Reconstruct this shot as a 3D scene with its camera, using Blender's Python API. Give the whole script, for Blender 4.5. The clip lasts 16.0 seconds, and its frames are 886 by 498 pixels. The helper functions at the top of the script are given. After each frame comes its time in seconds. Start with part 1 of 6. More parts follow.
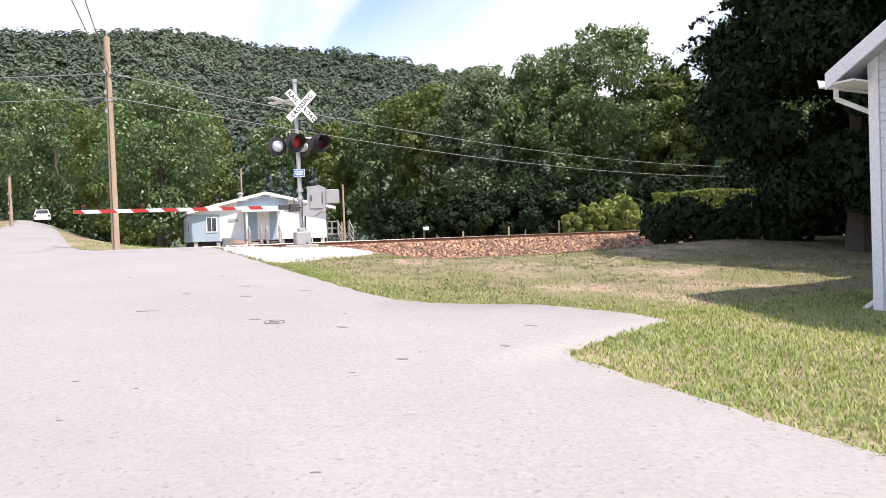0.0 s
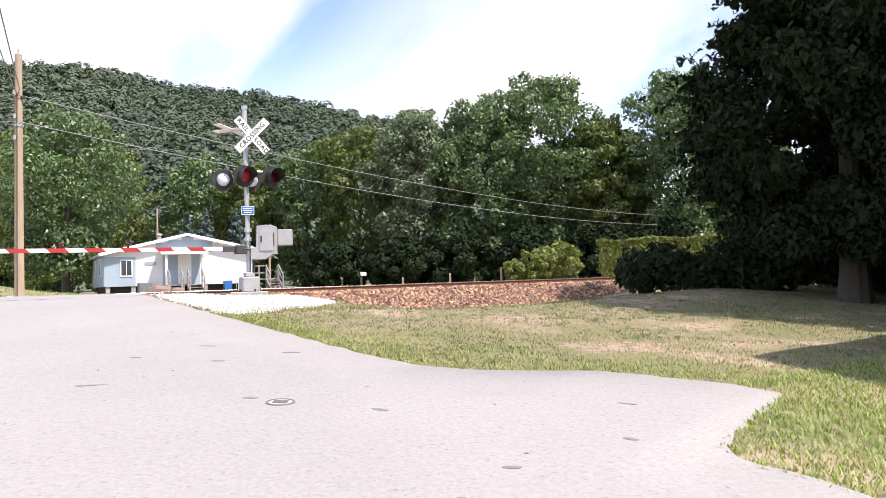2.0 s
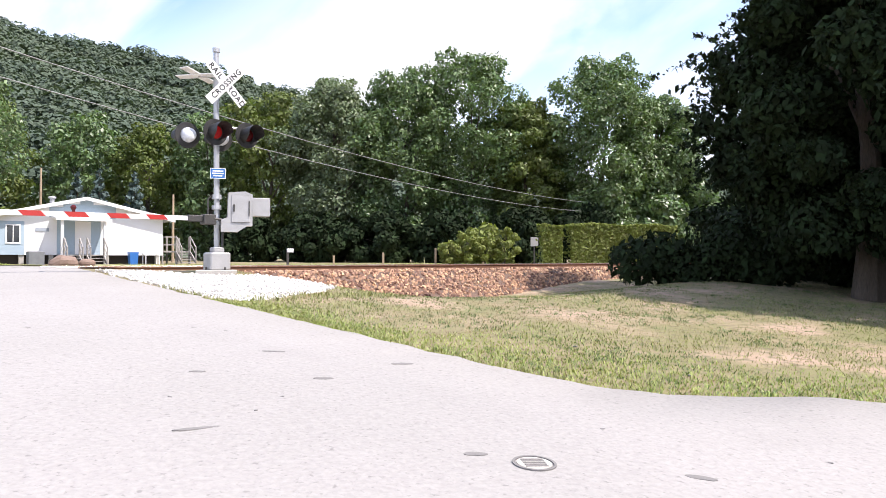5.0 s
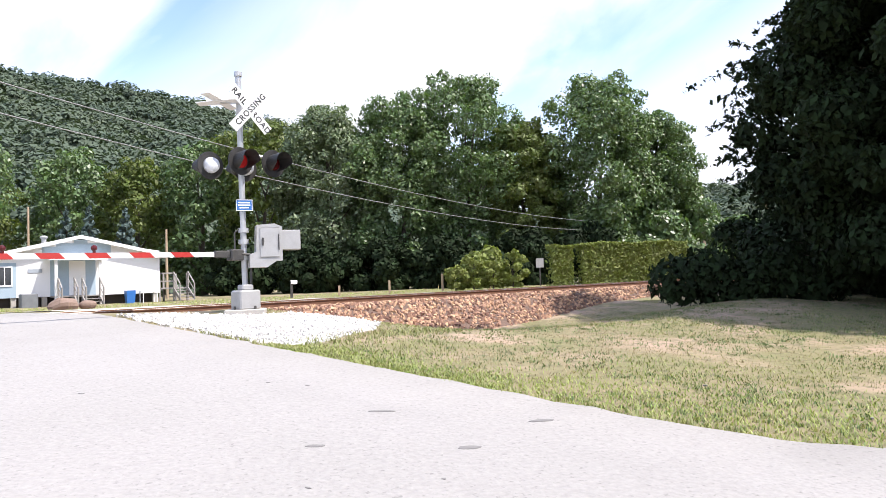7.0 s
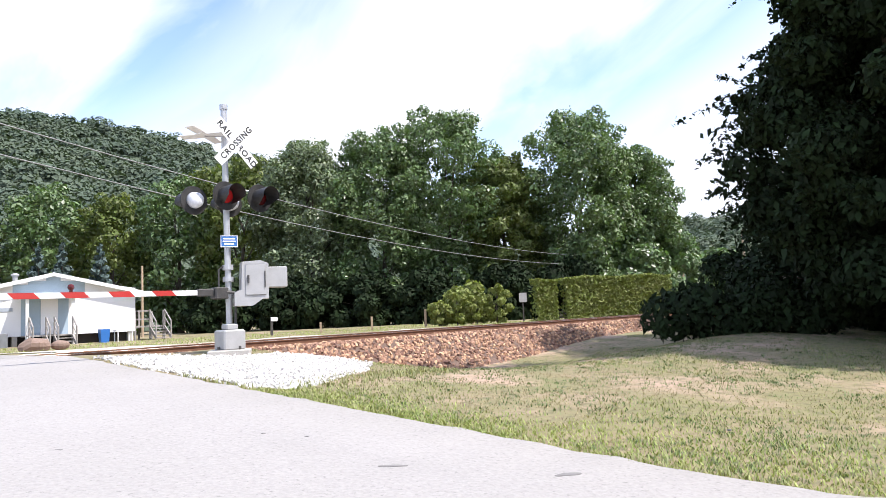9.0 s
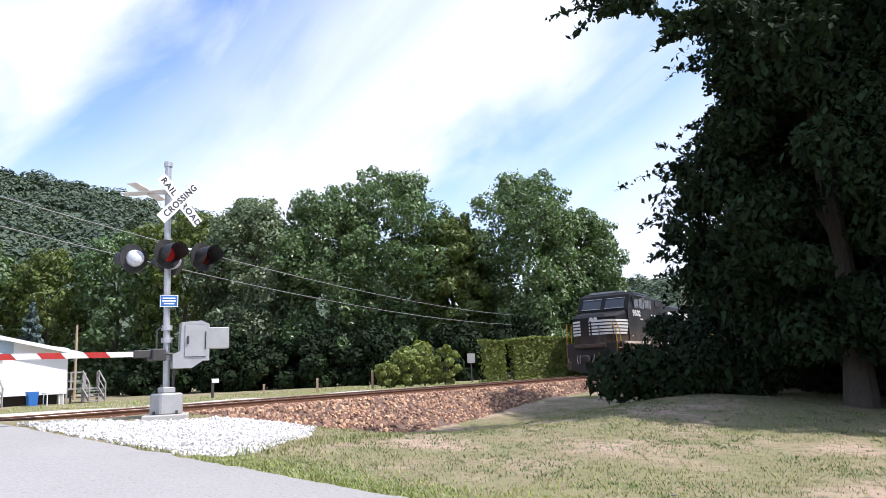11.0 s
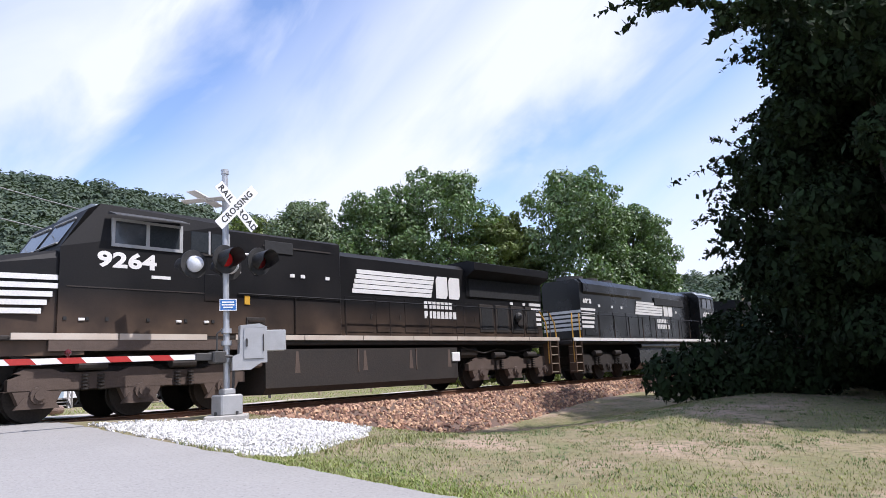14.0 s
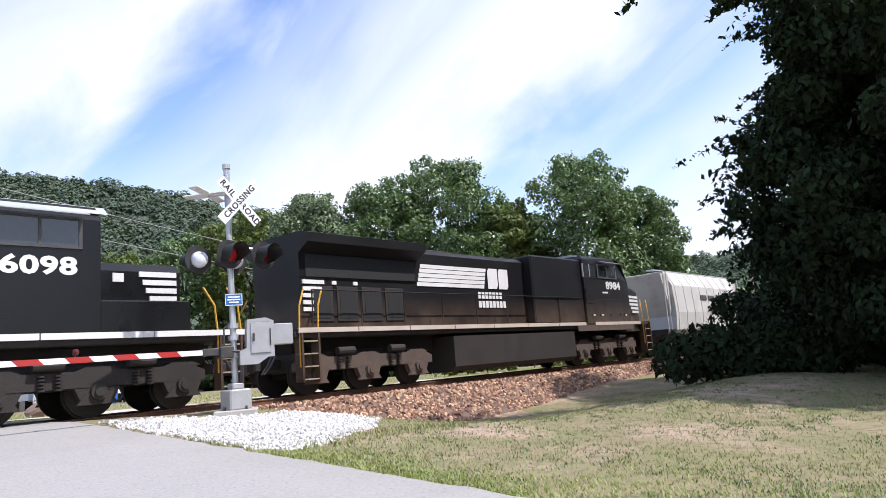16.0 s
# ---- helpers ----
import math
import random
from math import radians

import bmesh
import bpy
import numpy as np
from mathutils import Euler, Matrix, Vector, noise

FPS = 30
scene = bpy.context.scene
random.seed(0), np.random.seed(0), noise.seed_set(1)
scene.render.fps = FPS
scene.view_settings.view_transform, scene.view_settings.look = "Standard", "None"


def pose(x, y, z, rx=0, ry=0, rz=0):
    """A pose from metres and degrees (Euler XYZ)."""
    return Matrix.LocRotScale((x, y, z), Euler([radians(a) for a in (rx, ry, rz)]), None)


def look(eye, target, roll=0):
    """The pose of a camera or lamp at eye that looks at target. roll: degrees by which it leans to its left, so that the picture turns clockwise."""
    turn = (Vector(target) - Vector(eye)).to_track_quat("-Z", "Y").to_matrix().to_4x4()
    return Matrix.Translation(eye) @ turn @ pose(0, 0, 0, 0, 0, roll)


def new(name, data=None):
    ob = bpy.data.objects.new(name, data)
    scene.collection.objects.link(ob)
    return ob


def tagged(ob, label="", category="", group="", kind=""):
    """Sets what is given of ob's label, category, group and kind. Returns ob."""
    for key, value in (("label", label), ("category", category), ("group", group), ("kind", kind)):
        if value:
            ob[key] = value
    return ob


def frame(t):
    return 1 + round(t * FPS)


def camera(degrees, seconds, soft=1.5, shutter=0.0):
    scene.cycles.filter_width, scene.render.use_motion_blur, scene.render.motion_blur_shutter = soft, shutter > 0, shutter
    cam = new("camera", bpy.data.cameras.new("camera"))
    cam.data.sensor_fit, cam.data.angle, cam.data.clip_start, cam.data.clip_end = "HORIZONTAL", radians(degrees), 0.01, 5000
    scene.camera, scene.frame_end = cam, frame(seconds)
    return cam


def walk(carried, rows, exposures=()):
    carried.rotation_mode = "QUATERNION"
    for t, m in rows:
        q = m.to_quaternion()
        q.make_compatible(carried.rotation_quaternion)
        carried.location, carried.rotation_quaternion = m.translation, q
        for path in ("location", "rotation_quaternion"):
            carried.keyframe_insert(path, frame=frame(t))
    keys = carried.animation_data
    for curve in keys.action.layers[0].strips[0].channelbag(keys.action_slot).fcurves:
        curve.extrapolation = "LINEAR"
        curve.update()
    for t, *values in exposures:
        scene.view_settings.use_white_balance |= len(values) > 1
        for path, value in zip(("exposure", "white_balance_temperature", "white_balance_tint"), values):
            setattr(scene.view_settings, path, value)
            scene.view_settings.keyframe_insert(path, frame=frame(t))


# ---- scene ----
cam = camera(63.9, 16.0, 0.75)
PATH = [
    (0, (6.774, -21.896, 0.202), (6.564, -19.908, 0.165), -2.1),
    (0.5, (6.342, -21.402, 0.191), (6.246, -19.404, 0.221), -3.2),
    (1, (5.909, -20.884, 0.209), (5.862, -18.885, 0.238), -4.9),
    (1.5, (5.411, -20.309, 0.243), (5.313, -18.312, 0.292), -3.2),
    (2, (5.109, -19.828, 0.284), (5.139, -17.83, 0.368), -1.7),
    (2.5, (4.761, -19.337, 0.26), (4.83, -17.339, 0.31), -0.2),
    (3, (4.359, -18.805, 0.282), (4.614, -16.821, 0.245), -0.8),
    (3.5, (3.903, -18.339, 0.334), (4.217, -16.365, 0.383), -0.5),
    (4, (3.274, -17.963, 0.34), (3.541, -15.981, 0.325), 1.6),
    (4.5, (2.803, -17.579, 0.393), (3.003, -15.591, 0.463), 0.6),
    (5, (2.36, -17.291, 0.433), (2.703, -15.321, 0.454), 0.3),
    (7.5, (1.131, -15.753, 0.603), (1.524, -13.798, 0.758), -2.5),
    (8, (1.055, -15.609, 0.623), (1.527, -13.68, 0.857), -1.0),
    (8.5, (1.032, -15.549, 0.624), (1.449, -13.604, 0.825), -1.2),
    (9, (1.042, -15.509, 0.641), (1.491, -13.568, 0.822), -2.5),
    (9.5, (1.071, -15.505, 0.625), (1.589, -13.583, 0.818), -2.0),
    (10, (1.086, -15.494, 0.651), (1.657, -13.603, 0.961), -1.3),
    (12.5, (1.089, -15.525, 0.684), (1.682, -13.646, 1.03), -4.6),
    (13, (1.087, -15.543, 0.688), (1.613, -13.647, 1.046), -4.1),
    (13.5, (1.031, -15.529, 0.67), (1.467, -13.602, 0.978), -4.8),
    (14, (1.045, -15.547, 0.701), (1.498, -13.63, 1.046), -2.9),
    (14.5, (1.073, -15.697, 0.66), (1.482, -13.773, 1.021), -2.1),
    (15, (1.061, -15.675, 0.669), (1.519, -13.757, 0.999), -3.8),
    (15.5, (1.045, -15.573, 0.687), (1.489, -13.637, 0.922), -6.0),
    (16, (1.116, -15.484, 0.714), (1.549, -13.557, 1.028), -4.5),
]
EXPOSURES = [(0.0, 0.5, 6720, 18), (5.0, 0.64, 6600, 16), (7.5, 0.64, 6500, 14), (9.0, 0.62, 6420, 14), (10.2, 0.54, 6270, 14), (12.3, 0.12, 6040, 15), (13.5, 0.15, 6060, 16), (14.5, 0.13, 6040, 16), (16.0, 0.28, 6180, 15)]
walk(cam, [(t, look(eye, target, roll)) for t, eye, target, roll in PATH], EXPOSURES)

# ---- light ----
SUN = Vector((0.47, -0.27, 0.84)).normalized()
world = bpy.data.worlds.new("sky")
scene.world = world
world.use_nodes = True


def world_nodes():
    nt = world.node_tree
    nt.nodes.clear()
    n = lambda kind: nt.nodes.new(kind)
    out, bg = n("ShaderNodeOutputWorld"), n("ShaderNodeBackground")
    sky = n("ShaderNodeTexSky")
    sky.sky_type, sky.sun_disc = "NISHITA", False
    sky.sun_elevation = math.asin(SUN.z)
    sky.sun_rotation = math.atan2(SUN.x, SUN.y)
    sky.air_density, sky.dust_density, sky.ozone_density = 1.0, 0.6, 2.0
    co = n("ShaderNodeTexCoord")
    turn = n("ShaderNodeMapping")
    turn.inputs["Rotation"].default_value = (0.0, radians(43), 0.0)
    m = n("ShaderNodeMapping")
    m.inputs["Scale"].default_value = (1.3, 1.0, 3.4)
    m.inputs["Location"].default_value = (2.3, 0.4, 1.7)
    no = n("ShaderNodeTexNoise")
    no.inputs["Scale"].default_value, no.inputs["Detail"].default_value = 2.4, 7.0
    no.inputs["Roughness"].default_value, no.inputs["Distortion"].default_value = 0.52, 0.5
    # streaks of cloud run up to the right; their cover changes across them
    across, wob, cover = n("ShaderNodeSeparateXYZ"), n("ShaderNodeMath"), n("ShaderNodeMapRange")
    wob.operation = "MULTIPLY_ADD"
    wob.inputs[1].default_value = 0.26
    cover.inputs["From Min"].default_value, cover.inputs["From Max"].default_value = -0.27, 0.83
    ramp = n("ShaderNodeValToRGB")
    stops = [(-0.40, 0.5), (-0.17, 0.5), (-0.11, 0.08), (-0.03, 0.2), (0.04, 0.85), (0.13, 1.0), (0.19, 0.6), (0.25, 0.55), (0.33, 0.12), (0.39, 0.45), (0.45, 0.95), (0.58, 0.6), (0.70, 0.3)]
    for k, (p, c) in enumerate(stops):
        e = ramp.color_ramp.elements[k] if k < 2 else ramp.color_ramp.elements.new(min(1.0, (p + 0.4) / 1.1))
        e.position, e.color = (p + 0.4) / 1.1, (c, c, c, 1)
    wisp = n("ShaderNodeMapRange")
    for key, val in (("From Min", 0.34), ("From Max", 0.68), ("To Min", -0.30), ("To Max", 0.26)):
        wisp.inputs[key].default_value = val
    puff = n("ShaderNodeMath")
    puff.operation, puff.use_clamp = "ADD", True
    sep = n("ShaderNodeSeparateXYZ")
    low = n("ShaderNodeMapRange")
    low.inputs["From Min"].default_value, low.inputs["From Max"].default_value = 0.32, 0.02
    low.inputs["To Min"].default_value, low.inputs["To Max"].default_value = 0.0, 0.55
    add = n("ShaderNodeMath")
    add.operation, add.use_clamp = "ADD", True
    mix = n("ShaderNodeMix")
    mix.data_type = "RGBA"
    mix.inputs["B"].default_value = (8.8, 9.2, 10.2, 1)
    L = nt.links.new
    L(co.outputs["Generated"], turn.inputs["Vector"])
    L(turn.outputs["Vector"], m.inputs["Vector"])
    L(m.outputs["Vector"], no.inputs["Vector"])
    L(turn.outputs["Vector"], across.inputs["Vector"])
    L(no.outputs["Fac"], wob.inputs[0])
    L(across.outputs["Z"], wob.inputs[2])
    L(wob.outputs["Value"], cover.inputs["Value"])
    L(cover.outputs["Result"], ramp.inputs["Fac"])
    L(no.outputs["Fac"], wisp.inputs["Value"])
    L(ramp.outputs["Color"], puff.inputs[0])
    L(wisp.outputs["Result"], puff.inputs[1])
    L(co.outputs["Generated"], sep.inputs["Vector"])
    L(sep.outputs["Z"], low.inputs["Value"])
    L(puff.outputs["Value"], add.inputs[0])
    L(low.outputs["Result"], add.inputs[1])
    L(add.outputs["Value"], mix.inputs["Factor"])
    gain = n("ShaderNodeMix")
    gain.data_type, gain.blend_type = "RGBA", "MULTIPLY"
    gain.inputs["Factor"].default_value = 1.0
    gain.inputs["B"].default_value = (2.25, 2.15, 2.2, 1)
    L(sky.outputs["Color"], gain.inputs["A"])
    L(gain.outputs["Result"], mix.inputs["A"])
    L(mix.outputs["Result"], bg.inputs["Color"])
    bg.inputs["Strength"].default_value = 0.10
    L(bg.outputs["Background"], out.inputs["Surface"])


world_nodes()
sun = new("sun", bpy.data.lights.new("sun", "SUN"))
sun.data.energy, sun.data.angle, sun.data.color = 4.8, radians(0.6), (1.0, 0.95, 0.88)
sun.matrix_world = look(SUN * 100, (0, 0, 0))

# ---- track frame: u along the rails, v across them, away from the road ----
TH = 0.6154
KAPPA = 0.0015
DU, DV = Vector((math.cos(TH), math.sin(TH), 0)), Vector((-math.sin(TH), math.cos(TH), 0))
RAIL_TOP, MID = 0.13, 3.62


def W(u, v, z=0.0):
    return DU * u + DV * v + Vector((0, 0, z))


def UV(x, y):
    return x * DU.x + y * DU.y, x * DV.x + y * DV.y


def bend(u):
    """How far the curving line lies off its tangent at u."""
    return 0.5 * KAPPA * (u + 0.3) ** 2 if u > -0.3 else 0.0


def uv_pose(u, v, z=0.0, turn=0.0):
    return Matrix.Translation(W(u, v, z)) @ pose(0, 0, 0, 0, 0, math.degrees(TH) + turn)


def step(a, b, x):
    t = min(1.0, max(0.0, (x - a) / (b - a)))
    return t * t * (3 - 2 * t)


def ground_z(u, v):
    """Height of the ground sheet."""
    w = v - bend(u)
    if v < 0:
        base = max(0.0663 * v, -1.75)
    elif v < 6.6:
        base = min(0.0663 * v, 0.10)
    else:
        base = 0.10 - 0.25 * step(6.6, 13, v)
        base += (0.056 * min(max(0.0, v - 9.0), 70.0) + 0.25 * step(6.6, 13, v)) * step(2.5, -9.5, u)
    right = step(-2.4, 2.0, u)
    z = base
    if right > 0:
        side = base
        if w > -7:
            deep = 1.02 - 0.42 * step(10.0, 19.0, u)
            side = side - deep * step(-7.2, -0.3, w) * step(0.5, 4.5, u) * (1 - step(5.6, 9.0, w))
            side = side - 0.25 * step(1.0, 2.5, w) * (1 - step(5.6, 9.0, w))
        side += 0.20 * math.exp(-((u - 13) / 6.5) ** 2 - ((w + 7.2) / 3.6) ** 2)
        side += 0.03 * math.exp(-((u - 5.5) / 3.0) ** 2 - ((w + 7.0) / 3.0) ** 2)
        z = base + (side - base) * right
    left = step(-12.5, -16, u)
    if left > 0 and v > 1.5:
        z -= 0.35 * left * step(1.5, 2.4, v) * (1 - step(5.6, 7, v))
    return z


def rough_z(u, v):
    return ground_z(u, v) + 0.05 * noise.noise((u * 0.5, v * 0.5, 0)) * step(-2.5, -1, u)


# ---- mesh helpers ----
class Geo:
    """Collects plain shapes into one mesh."""

    def __init__(self):
        self.v, self.f = [], []

    def add(self, verts, faces):
        n = len(self.v)
        self.v += [tuple(p) for p in verts]
        self.f += [tuple(i + n for i in q) for q in faces]
        return self

    def box(self, x0, x1, y0, y1, z0, z1, c=0.0):
        """A box; c cuts its upright and lying edges off."""
        if c <= 0:
            p = [(x, y, z) for x in (x0, x1) for y in (y0, y1) for z in (z0, z1)]
            return self.add(p, [(0, 1, 3, 2), (4, 6, 7, 5), (0, 4, 5, 1), (2, 3, 7, 6), (0, 2, 6, 4), (1, 5, 7, 3)])
        c = min(c, (x1 - x0) * 0.45, (y1 - y0) * 0.45, (z1 - z0) * 0.45)
        rings = []
        for z, k in ((z0, c), (z0 + c, 0), (z1 - c, 0), (z1, c)):
            a, b, d, e = x0 + k, x1 - k, y0 + k, y1 - k
            rings.append([(a + c, d, z), (b - c, d, z), (b, d + c, z), (b, e - c, z), (b - c, e, z), (a + c, e, z), (a, e - c, z), (a, d + c, z)])
        return self.loft(rings)

    def loft(self, rings, caps=True):
        n = len(rings[0])
        verts = [p for r in rings for p in r]
        faces = [(i * n + j, i * n + (j + 1) % n, (i + 1) * n + (j + 1) % n, (i + 1) * n + j) for i in range(len(rings) - 1) for j in range(n)]
        if caps:
            faces += [tuple(reversed(range(n))), tuple(range((len(rings) - 1) * n, len(rings) * n))]
        return self.add(verts, faces)

    def rod(self, a, b, r, r2=None, n=8):
        a, b = Vector(a), Vector(b)
        r2 = r if r2 is None else r2
        q = (b - a).to_track_quat("Z", "Y")
        ring = lambda c, s: [c + q @ Vector((s * math.cos(k * 2 * math.pi / n), s * math.sin(k * 2 * math.pi / n), 0)) for k in range(n)]
        return self.loft([ring(a, r), ring(b, r2)])

    def pipe(self, pts, r, n=6):
        for a, b in zip(pts, pts[1:]):
            self.rod(a, b, r, n=n)
        return self

    def prism(self, poly, axis, a, b):
        """A polygon drawn out along an axis from a to b. poly holds the two other coordinates, in order."""
        put = {"x": lambda p, t: (t, p[0], p[1]), "y": lambda p, t: (p[0], t, p[1]), "z": lambda p, t: (p[0], p[1], t)}[axis]
        return self.loft([[put(p, a) for p in poly], [put(p, b) for p in poly]])

    def dome(self, c, r, sx=1.0, sy=1.0, sz=1.0, n=12, m=6, low=-1.0):
        rings = []
        for i in range(m + 1):
            a = -math.pi / 2 + math.pi * i / m
            s, k = max(0.02, math.cos(a)), max(low, math.sin(a))
            rings.append([(c[0] + r * sx * s * math.cos(j * 2 * math.pi / n), c[1] + r * sy * s * math.sin(j * 2 * math.pi / n), c[2] + r * sz * k) for j in range(n)])
        return self.loft(rings)

    def mesh(self, name, smooth=False):
        me = bpy.data.meshes.new(name)
        me.from_pydata(self.v, [], self.f)
        bm = bmesh.new()
        bm.from_mesh(me)
        bmesh.ops.recalc_face_normals(bm, faces=bm.faces)
        bm.to_mesh(me)
        bm.free()
        if smooth:
            me.polygons.foreach_set("use_smooth", [True] * len(me.polygons))
        return me


def part(name, geo, material, parent=None, label="", smooth=False):
    """One mesh object under a thing or a part."""
    me = geo.mesh(name, smooth) if isinstance(geo, Geo) else geo
    ob = new(name, me)
    if not me.materials:
        me.materials.append(material)
    if parent is not None:
        ob.parent = parent
    if label:
        tagged(ob, label)
    return ob


def thing(name, m, label, category, group="", kind=""):
    ob = new(name)
    ob.empty_display_size = 0.2
    ob.matrix_world = m
    return tagged(ob, label, category, group, kind)


def solo(name, geo, material, label, category, m=None, group="", kind="", smooth=False):
    ob = part(name, geo, material, None, "", smooth)
    if m is not None:
        ob.matrix_world = m
    return tagged(ob, label, category, group, kind)


def lettering(text, size, depth=0.004, spread=1.0, bold=0.0):
    """Text as a mesh in the x-z plane, facing -y, centred at the origin."""
    cu = bpy.data.curves.new("lettering", "FONT")
    cu.body, cu.size, cu.align_x, cu.align_y = text, size, "CENTER", "CENTER"
    cu.extrude, cu.space_character, cu.offset = depth, spread, bold
    cu.resolution_u = 3
    ob = bpy.data.objects.new("lettering", cu)
    scene.collection.objects.link(ob)
    me = bpy.data.meshes.new_from_object(ob.evaluated_get(bpy.context.evaluated_depsgraph_get()))
    bpy.data.objects.remove(ob)
    me.transform(Matrix.Rotation(radians(90), 4, "X"))
    me.name = "lettering"
    return me


# ---- materials ----
def mat(name, a, b=None, rough=0.7, metal=0.0, scale=4.0, fine=40.0, bump=0.1, rand=0.0, island=0.0, spec=0.5, stretch=(1, 1, 1), stain=None, stain_scale=0.5, stain_at=(0.52, 0.7), glow=None, trans=0.0, coords="Object", speck=None, dust=None):
    """A surface in two colours mixed by noise at two scales, with fine relief and stains."""
    m = bpy.data.materials.new(name)
    m.use_nodes = True
    nt = m.node_tree
    bs = nt.nodes["Principled BSDF"]
    L = nt.links.new
    n = lambda kind: nt.nodes.new(kind)
    co, mp = n("ShaderNodeTexCoord"), n("ShaderNodeMapping")
    mp.inputs["Scale"].default_value = stretch
    L(co.outputs[coords], mp.inputs["Vector"])

    def tex(s, d=5.0):
        t = n("ShaderNodeTexNoise")
        t.inputs["Scale"].default_value, t.inputs["Detail"].default_value = s, d
        L(mp.outputs["Vector"], t.inputs["Vector"])
        return t

    def blend(fac, x, y, how="MIX"):
        k = n("ShaderNodeMix")
        k.data_type, k.blend_type = "RGBA", how
        for sock, val in (("Factor", fac), ("A", x), ("B", y)):
            if isinstance(val, (tuple, list)):
                k.inputs[sock].default_value = (*val, 1) if len(val) == 3 else val
            elif isinstance(val, float):
                k.inputs[sock].default_value = val
            else:
                L(val, k.inputs[sock])
        return k.outputs["Result"]

    def span(out, lo, hi, to0=0.0, to1=1.0):
        k = n("ShaderNodeMapRange")
        for key, val in (("From Min", lo), ("From Max", hi), ("To Min", to0), ("To Max", to1)):
            k.inputs[key].default_value = val
        L(out, k.inputs["Value"])
        return k.outputs["Result"]

    b = b or tuple(c * 0.8 for c in a)
    big, small = tex(scale), tex(fine, 3.0)
    col = blend(span(big.outputs["Fac"], 0.35, 0.65), a, b)
    col = blend(0.5, col, blend(span(small.outputs["Fac"], 0.3, 0.7), tuple(c * 0.72 for c in a), tuple(min(1, c * 1.18) for c in b)))
    if stain:
        col = blend(span(tex(stain_scale, 6.0).outputs["Fac"], *stain_at), col, stain)
    if speck:
        col = blend(span(tex(speck[1], 4.0).outputs["Fac"], speck[2], speck[3], 0.0, speck[4]), col, speck[0])
    if dust:
        sep = n("ShaderNodeSeparateXYZ")
        L(co.outputs["Object"], sep.inputs["Vector"])
        mul = n("ShaderNodeMath")
        mul.operation = "MULTIPLY"
        L(span(sep.outputs["Z"], dust[1], dust[2]), mul.inputs[0])
        L(span(tex(1.3, 5.0).outputs["Fac"], 0.25, 0.7, 0.15, 0.8), mul.inputs[1])
        col = blend(mul.outputs["Value"], col, dust[0])
    if rand or island:
        src = n("ShaderNodeObjectInfo").outputs["Random"] if rand else n("ShaderNodeNewGeometry").outputs["Random Per Island"]
        k = max(rand, island)
        hsv = n("ShaderNodeHueSaturation")
        L(span(src, 0, 1, 1 - k, 1 + k), hsv.inputs["Value"])
        L(span(src, 0, 1, 0.5 - k * 0.03, 0.5 + k * 0.03), hsv.inputs["Hue"])
        L(col, hsv.inputs["Color"])
        col = hsv.outputs["Color"]
    L(col, bs.inputs["Base Color"])
    L(span(big.outputs["Fac"], 0.3, 0.7, max(0.02, rough - 0.1), min(1, rough + 0.1)), bs.inputs["Roughness"])
    bs.inputs["Metallic"].default_value = metal
    bs.inputs["Specular IOR Level"].default_value = spec
    if bump:
        bp = n("ShaderNodeBump")
        bp.inputs["Strength"].default_value, bp.inputs["Distance"].default_value = bump, 0.02
        L(small.outputs["Fac"], bp.inputs["Height"])
        L(bp.outputs["Normal"], bs.inputs["Normal"])
    if glow:
        bs.inputs["Emission Color"].default_value = (*glow[:3], 1)
        bs.inputs["Emission Strength"].default_value = glow[3]
    if trans:
        # leaf: light passes through
        tr = n("ShaderNodeBsdfTranslucent")
        L(blend(1.0, col, (1.0, 1.15, 0.45), "MULTIPLY"), tr.inputs["Color"])
        mx = n("ShaderNodeMixShader")
        mx.inputs["Fac"].default_value = trans
        L(bs.outputs["BSDF"], mx.inputs[1])
        L(tr.outputs["BSDF"], mx.inputs[2])
        L(mx.outputs["Shader"], nt.nodes["Material Output"].inputs["Surface"])
    return m


ASPHALT = mat("asphalt", (0.34, 0.325, 0.31), (0.29, 0.28, 0.265), 0.9, scale=0.35, fine=24, bump=0.5, stain=(0.24, 0.23, 0.215), stain_scale=0.22, stain_at=(0.55, 0.8), speck=((0.13, 0.125, 0.12), 26, 0.60, 0.72, 0.55))
PATCH = mat("asphalt_patch", (0.21, 0.20, 0.19), (0.16, 0.155, 0.15), 0.9, scale=6, fine=70, bump=0.3)
SOIL = mat("lawn_soil", (0.27, 0.205, 0.125), (0.17, 0.175, 0.07), 0.95, scale=0.5, fine=16, bump=0.6, stain=(0.37, 0.27, 0.195), stain_scale=0.55, stain_at=(0.50, 0.64), speck=((0.10, 0.10, 0.045), 7, 0.50, 0.68, 0.75))
GRASS = mat("grass_blades", (0.23, 0.27, 0.10), (0.30, 0.28, 0.145), 0.7, scale=0.6, fine=5, bump=0, island=0.35, trans=0.25)
DRY = mat("dry_grass_blades", (0.40, 0.305, 0.22), (0.31, 0.265, 0.16), 0.8, scale=0.5, fine=5, bump=0, island=0.3, trans=0.2)
CLOVER = mat("dark_weed_leaves", (0.10, 0.155, 0.05), (0.15, 0.20, 0.07), 0.6, scale=0.8, fine=5, bump=0, island=0.35, trans=0.2)
LUSH = mat("lush_grass_blades", (0.24, 0.33, 0.08), (0.36, 0.38, 0.15), 0.6, scale=0.8, fine=5, bump=0, island=0.3, trans=0.3)
